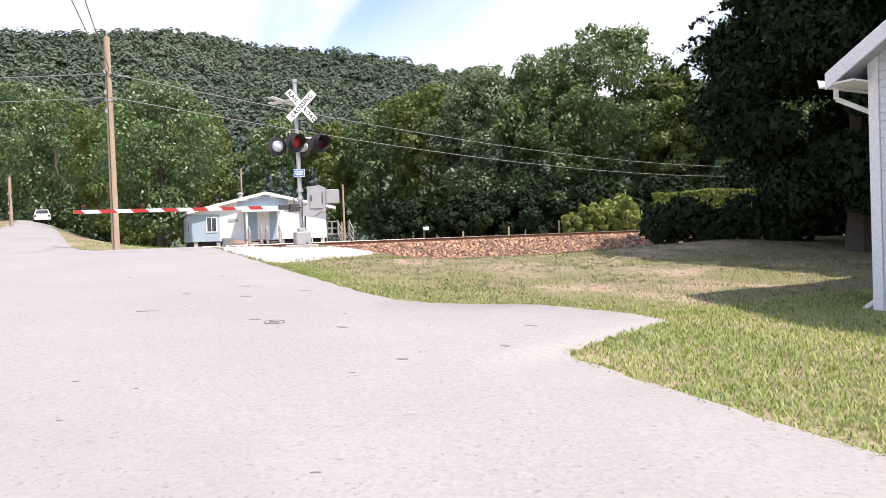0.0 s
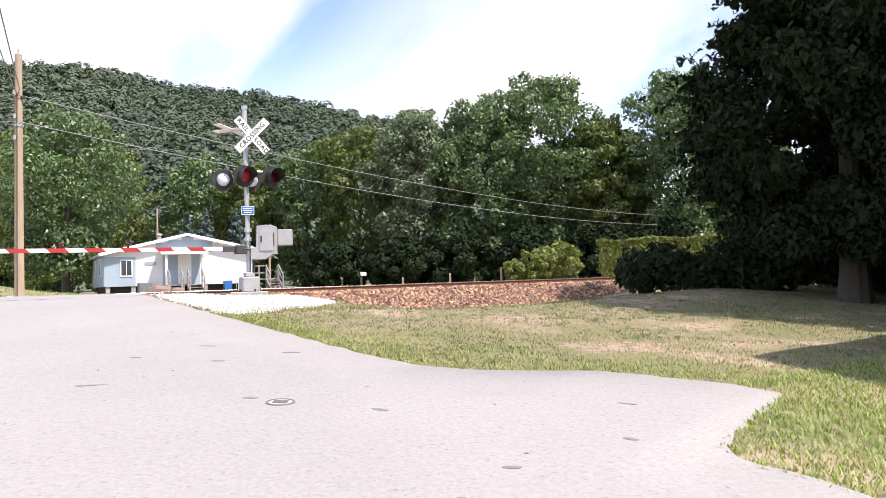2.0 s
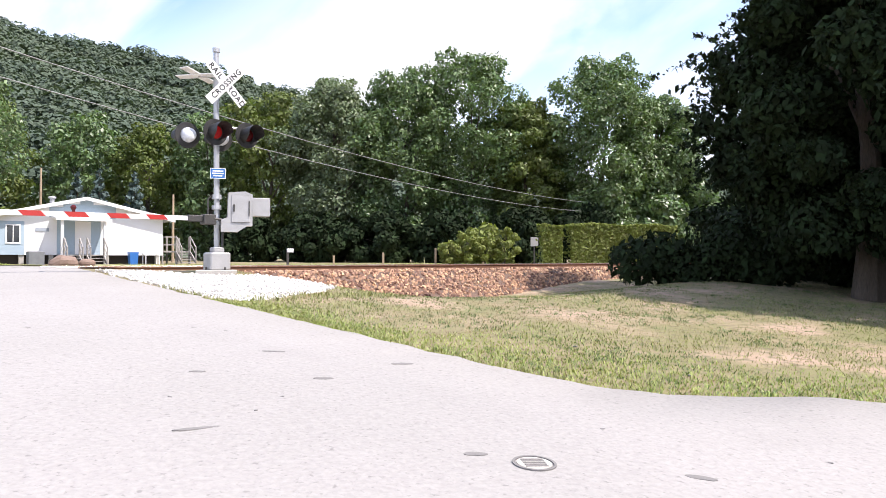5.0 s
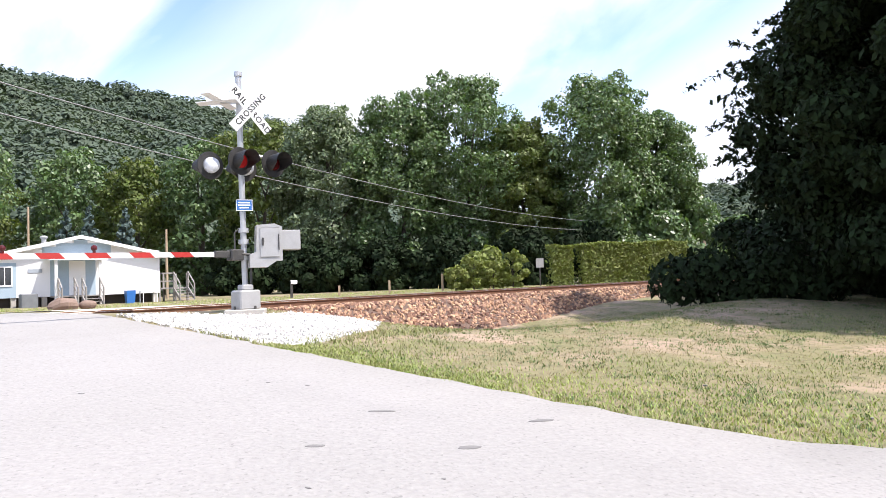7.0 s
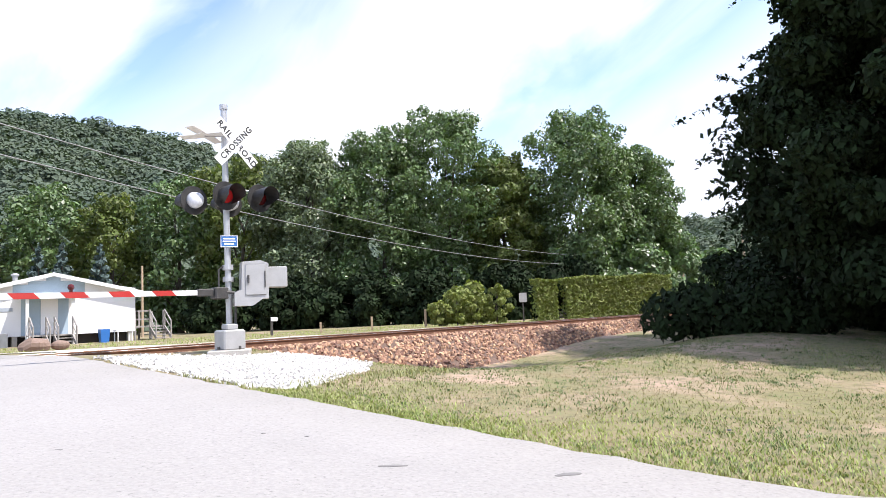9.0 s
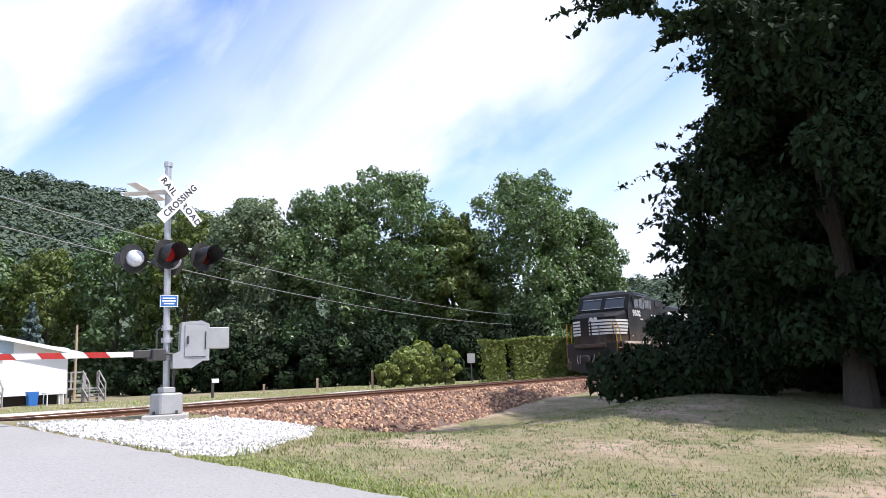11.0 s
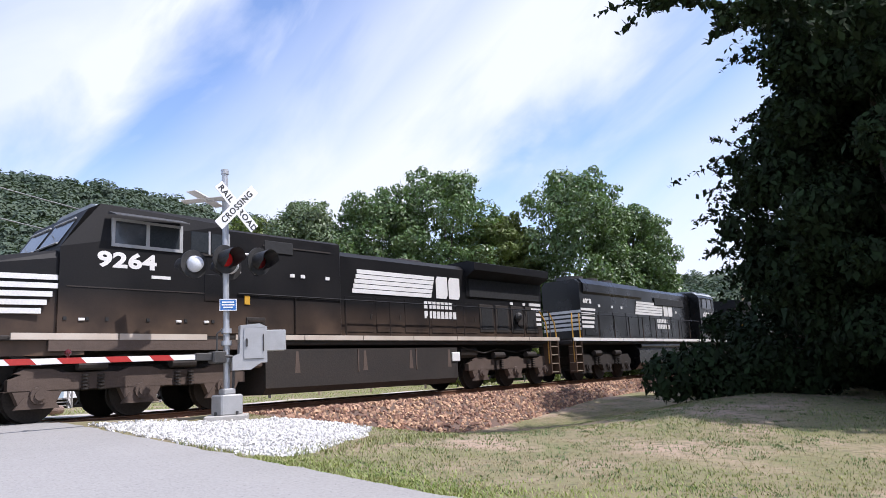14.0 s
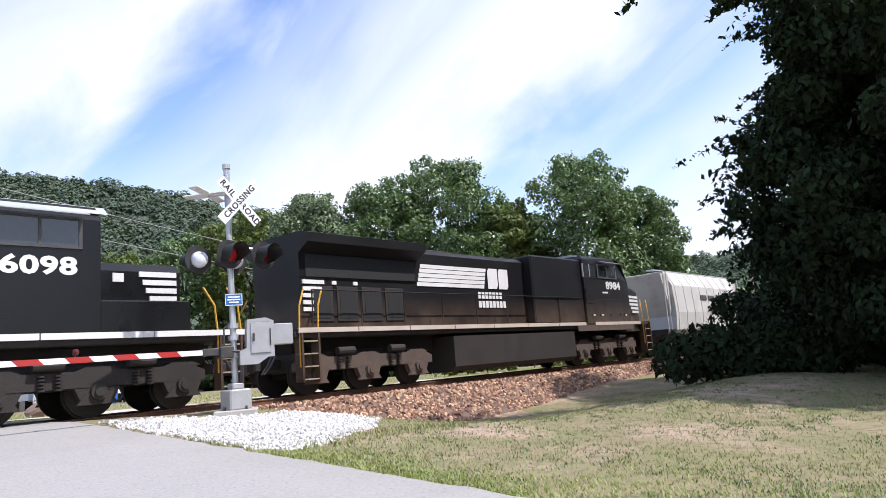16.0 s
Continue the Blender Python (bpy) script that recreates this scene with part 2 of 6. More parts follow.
BALLAST = mat("ballast_stone", (0.47, 0.28, 0.18), (0.33, 0.20, 0.14), 0.9, scale=2, fine=30, bump=0.4, island=0.6)
# darker than its stones: shade of the gaps is put into the bed
BALLAST_BED = mat("ballast_bed", (0.18, 0.115, 0.085), (0.11, 0.075, 0.058), 0.95, scale=8, fine=26, bump=1.0)
WHITE_STONE = mat("white_stone", (0.72, 0.70, 0.66), (0.58, 0.56, 0.53), 0.9, scale=2, fine=30, bump=0.3, island=0.3)
WHITE_BED = mat("white_stone_bed", (0.62, 0.60, 0.56), (0.46, 0.45, 0.42), 0.95, scale=6, fine=30, bump=0.8)
RAIL = mat("rusty_rail", (0.24, 0.12, 0.07), (0.16, 0.085, 0.055), 0.75, 0.4, scale=5, fine=40, bump=0.2)
RAIL_HEAD = mat("worn_steel", (0.42, 0.40, 0.38), (0.34, 0.32, 0.30), 0.3, 0.9, scale=3, fine=60, bump=0.05)
TIE = mat("creosoted_timber", (0.11, 0.085, 0.065), (0.17, 0.13, 0.10), 0.9, scale=3, fine=20, bump=0.6, rand=0.3, stretch=(6, 1, 6))
GALV = mat("galvanised_steel", (0.55, 0.56, 0.57), (0.44, 0.45, 0.46), 0.45, 0.55, scale=5, fine=40, bump=0.05, stain=(0.36, 0.33, 0.30), stain_scale=2.5, stain_at=(0.58, 0.75))
ALUM = mat("dull_aluminium_paint", (0.46, 0.46, 0.46), (0.36, 0.36, 0.36), 0.5, 0.25, scale=4, fine=50, bump=0.06, stain=(0.38, 0.35, 0.32), stain_scale=3, stain_at=(0.6, 0.78))
CONCRETE = mat("weathered_concrete", (0.48, 0.46, 0.42), (0.38, 0.36, 0.33), 0.9, scale=3, fine=40, bump=0.4)
SIGN_WHITE = mat("white_sign_face", (0.86, 0.86, 0.86), (0.80, 0.80, 0.80), 0.5, scale=3, fine=40, bump=0.02)
SIGN_BLACK = mat("black_sign_paint", (0.02, 0.02, 0.02), (0.03, 0.03, 0.03), 0.5, bump=0)
SIGN_BLUE = mat("blue_sign_face", (0.03, 0.16, 0.48), (0.03, 0.14, 0.42), 0.4, bump=0.02)
GATE_WHITE = mat("white_gate_sheeting", (0.84, 0.83, 0.82), (0.76, 0.75, 0.73), 0.45, scale=3, bump=0.03)
GATE_RED = mat("red_gate_sheeting", (0.44, 0.03, 0.025), (0.36, 0.028, 0.022), 0.45, scale=3, bump=0.03)
LAMP_BLACK = mat("black_signal_paint", (0.018, 0.018, 0.018), (0.03, 0.028, 0.026), 0.5, scale=6, bump=0.05)
RED_LENS = mat("red_lens", (0.10, 0.006, 0.006), (0.07, 0.005, 0.005), 0.15, bump=0)
RED_LIT = mat("lit_red_lens", (0.16, 0.008, 0.008), (0.12, 0.006, 0.006), 0.2, bump=0, glow=(1.0, 0.03, 0.03, 0.09))
WOOD_POLE = mat("weathered_pole_wood", (0.46, 0.36, 0.25), (0.33, 0.25, 0.17), 0.9, scale=2, fine=14, bump=0.4, stretch=(5, 5, 0.5))
WIRE = mat("grey_wire", (0.30, 0.30, 0.30), (0.24, 0.24, 0.24), 0.6, 0.3, bump=0)
DARK_METAL = mat("dark_fittings", (0.06, 0.06, 0.06), (0.09, 0.085, 0.08), 0.55, 0.4, scale=6, bump=0.1)
LEAF_HEDGE = mat("hedge_leaves", (0.25, 0.28, 0.07), (0.18, 0.22, 0.055), 0.6, scale=0.8, fine=4.0, bump=0, island=0.3, trans=0.3)
BARK = mat("bark", (0.07, 0.055, 0.042), (0.11, 0.09, 0.07), 0.95, scale=3, fine=14, bump=1.0, stretch=(3, 3, 0.6))
LEAF = mat("broad_leaves", (0.098, 0.162, 0.064), (0.135, 0.195, 0.078), 0.4, scale=0.25, fine=2.0, bump=0, island=0.45, trans=0.28)
LEAF_PALE = mat("silvery_leaves", (0.18, 0.22, 0.135), (0.12, 0.17, 0.08), 0.5, scale=0.25, fine=2.0, bump=0, island=0.35, trans=0.25)
LEAF_WARM = mat("yellowing_leaves", (0.15, 0.175, 0.04), (0.10, 0.145, 0.035), 0.55, scale=0.3, fine=2.0, bump=0, island=0.35, trans=0.3)
# near-black leaves: shade of backlit trees and undergrowth is put into the colour
LEAF_SHADE = mat("shade_dark_leaves", (0.012, 0.024, 0.009), (0.02, 0.034, 0.012), 0.85, scale=0.25, fine=2.0, bump=0, island=0.4, trans=0.05, spec=0.2)
LEAF_BLUE = mat("blue_spruce_needles", (0.09, 0.13, 0.12), (0.06, 0.10, 0.09), 0.7, scale=0.5, fine=3, bump=0, island=0.3)
# hill leaves and floor greyed: distance haze is put into their colours
LEAF_HAZE = mat("hazy_hill_leaves", (0.10, 0.13, 0.078), (0.062, 0.094, 0.07), 0.85, scale=0.02, fine=0.12, bump=0, island=0.14, trans=0.15)
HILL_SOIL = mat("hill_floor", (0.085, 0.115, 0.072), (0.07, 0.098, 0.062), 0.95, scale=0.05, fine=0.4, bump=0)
SIDING = mat("pale_siding", (0.66, 0.68, 0.72), (0.60, 0.62, 0.66), 0.6, scale=1, fine=30, bump=0.05)
SIDING_GREY = mat("grey_siding", (0.34, 0.38, 0.43), (0.30, 0.34, 0.39), 0.6, scale=1, fine=30, bump=0.05)
HOUSE_WHITE = mat("white_house_paint", (0.80, 0.80, 0.80), (0.74, 0.74, 0.74), 0.6, scale=1, fine=30, bump=0.05)
# own tone of the gable boards; shade as colour on side wall and porch
HOUSE_BLUE = mat("blue_grey_trim_and_shade", (0.36, 0.45, 0.52), (0.31, 0.40, 0.47), 0.6, scale=1, fine=30, bump=0.05)
ROOF_MAT = mat("grey_roofing", (0.42, 0.44, 0.45), (0.34, 0.36, 0.37), 0.6, 0.1, scale=1, fine=20, bump=0.2)
GLASS = mat("window_glass", (0.03, 0.035, 0.04), (0.04, 0.045, 0.05), 0.06, 0.0, bump=0, spec=0.8)
BLACK = mat("locomotive_black", (0.008, 0.008, 0.009), (0.012, 0.011, 0.011), 0.5, spec=0.2, scale=0.7, fine=30, bump=0.03, stain=(0.024, 0.018, 0.015), stain_scale=0.6, stain_at=(0.6, 0.95), dust=((0.15, 0.098, 0.066), 2.75, 1.6))
CLEAN_BLACK = mat("clean_locomotive_black", (0.006, 0.006, 0.007), (0.009, 0.009, 0.009), 0.3, spec=0.35, scale=0.7, fine=30, bump=0.02)
DIRTY = mat("sooty_underframe", (0.019, 0.016, 0.014), (0.036, 0.028, 0.023), 0.75, 0.1, scale=1.6, fine=24, bump=0.2)
TRUCK = mat("dusty_brown_truck", (0.115, 0.08, 0.062), (0.085, 0.062, 0.05), 0.85, 0.1, scale=2, fine=24, bump=0.3)
LIVERY = mat("white_livery_paint", (0.78, 0.77, 0.75), (0.66, 0.64, 0.61), 0.5, scale=1.2, fine=30, bump=0.02)
SILL_TAN = mat("dusty_white_sill", (0.60, 0.53, 0.45), (0.44, 0.36, 0.29), 0.6, scale=1.2, fine=30, bump=0.05)
YELLOW = mat("yellow_handrail", (0.62, 0.34, 0.03), (0.52, 0.28, 0.03), 0.5, scale=4, bump=0.03)
TREAD = mat("step_tread", (0.40, 0.33, 0.24), (0.26, 0.21, 0.16), 0.7, 0.2, scale=8, bump=0.2)
GRILLE = mat("grille_dark", (0.010, 0.010, 0.011), (0.016, 0.016, 0.016), 0.7, scale=8, fine=60, bump=0.2)
HOPPER = mat("pale_hopper_paint", (0.62, 0.61, 0.58), (0.52, 0.50, 0.47), 0.6, scale=0.8, fine=20, bump=0.05, stain=(0.34, 0.30, 0.26), stain_scale=0.9, stain_at=(0.55, 0.8))
STONE = mat("brown_boulder", (0.27, 0.19, 0.15), (0.20, 0.14, 0.11), 0.9, scale=4, fine=20, bump=0.8)
AC_GREY = mat("air_conditioner_grey", (0.20, 0.21, 0.22), (0.14, 0.15, 0.16), 0.6, scale=4, bump=0.1)
DECK_WOOD = mat("grey_deck_wood", (0.33, 0.31, 0.29), (0.25, 0.235, 0.22), 0.85, scale=3, fine=20, bump=0.3)
DRIVE = mat("pale_gravel_drive", (0.52, 0.48, 0.42), (0.42, 0.39, 0.34), 0.95, scale=1, fine=25, bump=0.6)
CAR_PAINT = mat("white_car_paint", (0.75, 0.75, 0.76), (0.72, 0.72, 0.73), 0.3, bump=0)
TYRE = mat("black_rubber", (0.025, 0.025, 0.025), (0.035, 0.035, 0.035), 0.85, bump=0.1)


# ---- ground, road, track ----
def axis(lo, hi, fine, far, grow=1.35):
    a = [lo + i * fine for i in range(int((hi - lo) / fine) + 1)]
    s, x, pre = fine, lo, []
    while x > -far:
        s *= grow
        x -= s
        pre.append(x)
    s, x, post = fine, a[-1], []
    while x < far:
        s *= grow
        x += s
        post.append(x)
    return pre[::-1] + a + post


def sheet(name, us, vs, height, material, smooth=True):
    verts = [W(u, v, height(u, v)) for v in vs for u in us]
    n = len(us)
    faces = [(j * n + i, j * n + i + 1, (j + 1) * n + i + 1, (j + 1) * n + i) for j in range(len(vs) - 1) for i in range(n - 1)]
    me = bpy.data.meshes.new(name)
    me.from_pydata(verts, [], faces)
    me.materials.append(material)
    me.polygons.foreach_set("use_smooth", [smooth] * len(me.polygons))
    return new(name, me)


tagged(sheet("ground", axis(-24, 46, 0.45, 1500), axis(-28, 34, 0.45, 1500), rough_z, SOIL), "mown lawn, dry and bare in spots, over gentle ground", "ground", kind="structure")


def table(rows, x):
    for (a, p), (b, q) in zip(rows, rows[1:]):
        if x <= b:
            return p + (q - p) * max(0.0, min(1.0, (x - a) / (b - a)))
    return rows[-1][1]


RIGHT = [(-80, -2.5), (-17.5, -2.6), (-16.3, -2.55), (-15.9, -2.3), (-15.6, -1.2), (-15.3, -0.1), (-14.7, -0.15), (-14.1, -0.4), (-13.4, -0.75), (-12.9, -1.45), (-12.4, -2.1), (-11.8, -2.35), (-10.8, -2.5), (2.0, -2.5), (5.6, -2.6), (7.0, -5.2), (10, -5.7), (14, -6.1), (63, -6.0), (130, -6.8)]
LEFT = [(-80, -12.2), (5.6, -12.2), (10, -12.4), (18, -11.4), (40, -10.3), (63, -9.8), (130, -10.6)]


def strip(name, left, right, vs, lift, material, thick=0.05, across=14, wob=0.0):
    """A paved strip that follows the ground."""
    g, n = Geo(), across + 1
    for v in vs:
        a, b = table(left, v), table(right, v)
        b += wob * noise.noise((v * 2.3, 5.0, 0)) + wob * 0.6 * noise.noise((v * 7.0, 9.0, 0))
        for i in range(n):
            f = i / across if 0 < i < across else float(i > 0)
            f = 0.995 if i == across - 1 else 0.005 if i == 1 else f
            u = a + (b - a) * f
            edge = -thick if i in (0, across) else 0.0
            g.v.append(tuple(W(u, v, ground_z(min(u, -2.5), v) * (1 - step(-2.3, 1.5, u)) + ground_z(u, v) * step(-2.3, 1.5, u) + lift + edge)))
    g.f = [(j * n + i, j * n + i + 1, (j + 1) * n + i + 1, (j + 1) * n + i) for j in range(len(vs) - 1) for i in range(across)]
    me = bpy.data.meshes.new(name)
    me.from_pydata(g.v, [], g.f)
    me.polygons.foreach_set("use_smooth", [True] * len(me.polygons))
    me.materials.append(material)
    return new(name, me)


ROAD_V = [-80 + 4 * i for i in range(14)] + [-24 + 0.2 * i for i in range(160)] + [8 + 3 * i for i in range(40)]
tagged(strip("road", LEFT, RIGHT, ROAD_V, 0.03, ASPHALT, wob=0.09), "sun-bleached grey asphalt road up to the rails", "road", kind="structure")


def rail_pose(u, v=MID):
    """Point of the centre line at u, and its bearing in degrees."""
    return W(u, v + bend(u)), math.degrees(TH + (KAPPA * (u + 0.3) if u > -0.3 else 0))


def build_track():
    track = thing("railway_track", Matrix(), "single rusty railway track on timber ties", "railway track", kind="structure")
    us = [-60 + 4 * i for i in range(12)] + [-12 + 1.0 * i for i in range(70)] + [60 + 6 * i for i in range(40)]
    for s in (-1, 1):
        prof = [(-0.07, -0.17), (0.07, -0.17), (0.07, -0.15), (0.012, -0.135), (0.012, -0.045), (0.037, -0.03), (0.037, -0.004), (-0.037, -0.004), (-0.037, -0.03), (-0.012, -0.045), (-0.012, -0.135), (-0.07, -0.15)]
        head = [(-0.03, -0.006), (0.03, -0.006), (0.026, 0.0), (-0.026, 0.0)]
        g, h = Geo(), Geo()
        lay = lambda p: [[W(u, MID + bend(u) + s * 0.755 + a, RAIL_TOP + b) for a, b in p] for u in us]
        g.loft(lay(prof))
        h.loft(lay(head))
        rail = part("rail", g, RAIL, track)
        part("rail_head", h, RAIL_HEAD, rail, "polished running surface")
    g = Geo().box(-0.115, 0.115, -1.3, 1.3, -0.18, 0.0, 0.012)
    me = g.mesh("crosstie")
    me.materials.append(TIE)
    rng = random.Random(4)
    for i in range(150):
        u = -2.2 + 0.53 * i
        p, deg = rail_pose(u)
        ob = new("crosstie", me)
        ob.parent = track
        ob.matrix_basis = Matrix.Translation(p + Vector((0, 0, RAIL_TOP - 0.165 + rng.uniform(-0.012, 0.006)))) @ pose(0, 0, 0, 0, 0, deg + rng.uniform(-1, 1))
    # timber panels in the road between and beside the rails
    for a, b in ((-1.35, -0.84), (-0.66, 0.66), (0.84, 1.35)):
        g = Geo()
        for k in range(5):
            w = (b - a) / 5
            g.box(-12.1, -2.6, a + k * w + 0.008, a + (k + 1) * w - 0.008, -0.12, -0.008, 0.01)
        p = part("crossing_panel", g, ASPHALT, track, "worn crossing panel level with the rails")
        p.matrix_basis = uv_pose(0, MID, RAIL_TOP)


build_track()


def bed_z(u, w):
    """Top of the stone bed at w across from the centre line."""
    a = abs(w)
    return RAIL_TOP - 0.20 - max(0.0, a - 1.65) * 0.62


def build_beds():
    us = [-0.6 + 0.5 * i for i in range(120)] + [60 + 8 * i for i in range(26)]
    ws = [-3.9, -3.5, -3.1, -2.4, -2.0, -1.65, -1.2, 0, 1.2, 1.65, 2.0, 2.4, 3.1, 3.5]
    for name, rows in (("ballast_bed", [-2.5] + us), ("ballast_bed", [-60 + 4 * i for i in range(12)] + [-12.3])):
        verts = [W(u, MID + bend(u) + w, bed_z(u, w) + 0.03 * noise.noise((u * 2, w * 2, 0))) for u in rows for w in ws]
        n = len(ws)
        faces = [(j * n + i, j * n + i + 1, (j + 1) * n + i + 1, (j + 1) * n + i) for j in range(len(rows) - 1) for i in range(n - 1)]
        me = bpy.data.meshes.new(name)
        me.from_pydata(verts, [], faces)
        me.materials.append(BALLAST_BED)
        tagged(new(name, me), "bank of reddish broken stone under the rails", "ballast", kind="structure")


build_beds()

ROCK = [Vector(p).normalized() for p in ((1, 1, 1), (-1, -1, 1), (-1, 1, -1), (1, -1, -1), (0, 0, 1.2), (0, 0, -1.2), (1.2, 0, 0), (-1.2, 0, 0), (0, 1.2, 0), (0, -1.2, 0))]


def stones(name, places, lo, hi, material, label, seed):
    """Many loose broken stones in one mesh."""
    rng = random.Random(seed)
    bm = bmesh.new()
    for p in ROCK:
        bm.verts.new(p)
    bmesh.ops.convex_hull(bm, input=bm.verts)
    bm.verts.index_update()
    base = [v.co.copy() for v in bm.verts]
    tris = [tuple(v.index for v in f.verts) for f in bm.faces]
    bm.free()
    verts, faces = [], []
    for p in places:
        r = rng.uniform(lo, hi)
        e = Euler((rng.uniform(0, 6), rng.uniform(0, 6), rng.uniform(0, 6))).to_matrix()
        s = Vector((rng.uniform(0.7, 1.3), rng.uniform(0.7, 1.2), rng.uniform(0.5, 0.9)))
        k = len(verts)
        verts += [tuple(p + e @ Vector((b.x * s.x * r, b.y * s.y * r, b.z * s.z * r)) * rng.uniform(0.85, 1.15)) for b in base]
        faces += [tuple(i + k for i in f) for f in tris]
    me = bpy.data.meshes.new(name)
    me.from_pydata(verts, [], faces)
    me.materials.append(material)
    return tagged(new(name, me), label, "stones", kind="stuff")


def scatter_stones():
    rng = random.Random(8)
    pts = []
    while len(pts) < 19000:
        u = -2.4 + 46 * rng.random() ** 1.5
        w = rng.uniform(-3.7, -0.9) if rng.random() < 0.75 else rng.uniform(-0.9, 2.2)
        if abs(abs(w) - 0.755) < 0.10:
            continue
        pts.append(W(u, MID + bend(u) + w, bed_z(u, w) + rng.uniform(-0.01, 0.03)))
    stones("ballast_stones", pts, 0.04, 0.085, BALLAST, "reddish brown broken track stone", 1)
    pts = []
    while len(pts) < 8000:
        u, v = rng.uniform(-2.5, 3.6), rng.uniform(-4.9, 1.6)
        if pad(u, v) > rng.uniform(0.0, 0.25):
            pts.append(W(u, v, rough_z(u, v) + rng.uniform(0.0, 0.04)))
    stones("white_gravel", pts, 0.014, 0.038, WHITE_STONE, "bright white crushed stone round the signal base", 2)


def pad(u, v):
    """Positive inside the white stone patch."""
    if not -4.9 <= v < 1.6:
        return -1
    lo = table([(-4.9, -2.3), (-4.2, -2.5), (1.6, -2.5)], v)
    hi = table([(-4.9, -1.4), (-4.5, -0.6), (-4.1, 0.3), (-3.1, 1.25), (-1.6, 1.6), (-0.9, 1.0), (-0.4, 0.1), (0.6, -0.9), (1.0, -2.2), (1.6, -2.6)], v)
    return min(u - lo, hi - u) * 0.5 + 0.12 * noise.noise((u * 0.9, v * 0.9, 3))


def build_pad():
    us, vs = [-2.4 + 0.2 * i for i in range(31)], [-4.9 + 0.2 * i for i in range(33)]
    g = Geo()
    for v in vs:
        for u in us:
            g.v.append(tuple(W(u, v, rough_z(u, v) + 0.03 * step(-0.05, 0.2, pad(u, v)) - 0.02)))
    n = len(us)
    g.f = [(j * n + i, j * n + i + 1, (j + 1) * n + i + 1, (j + 1) * n + i) for j in range(len(vs) - 1) for i in range(n - 1) if pad(us[i] + 0.1, vs[j] + 0.1) > -0.05]
    me = bpy.data.meshes.new("gravel_pad")
    me.from_pydata(g.v, [], g.f)
    me.materials.append(WHITE_BED)
    tagged(new("gravel_pad", me), "white crushed stone laid beside the road", "gravel", kind="structure")


build_pad()
scatter_stones()


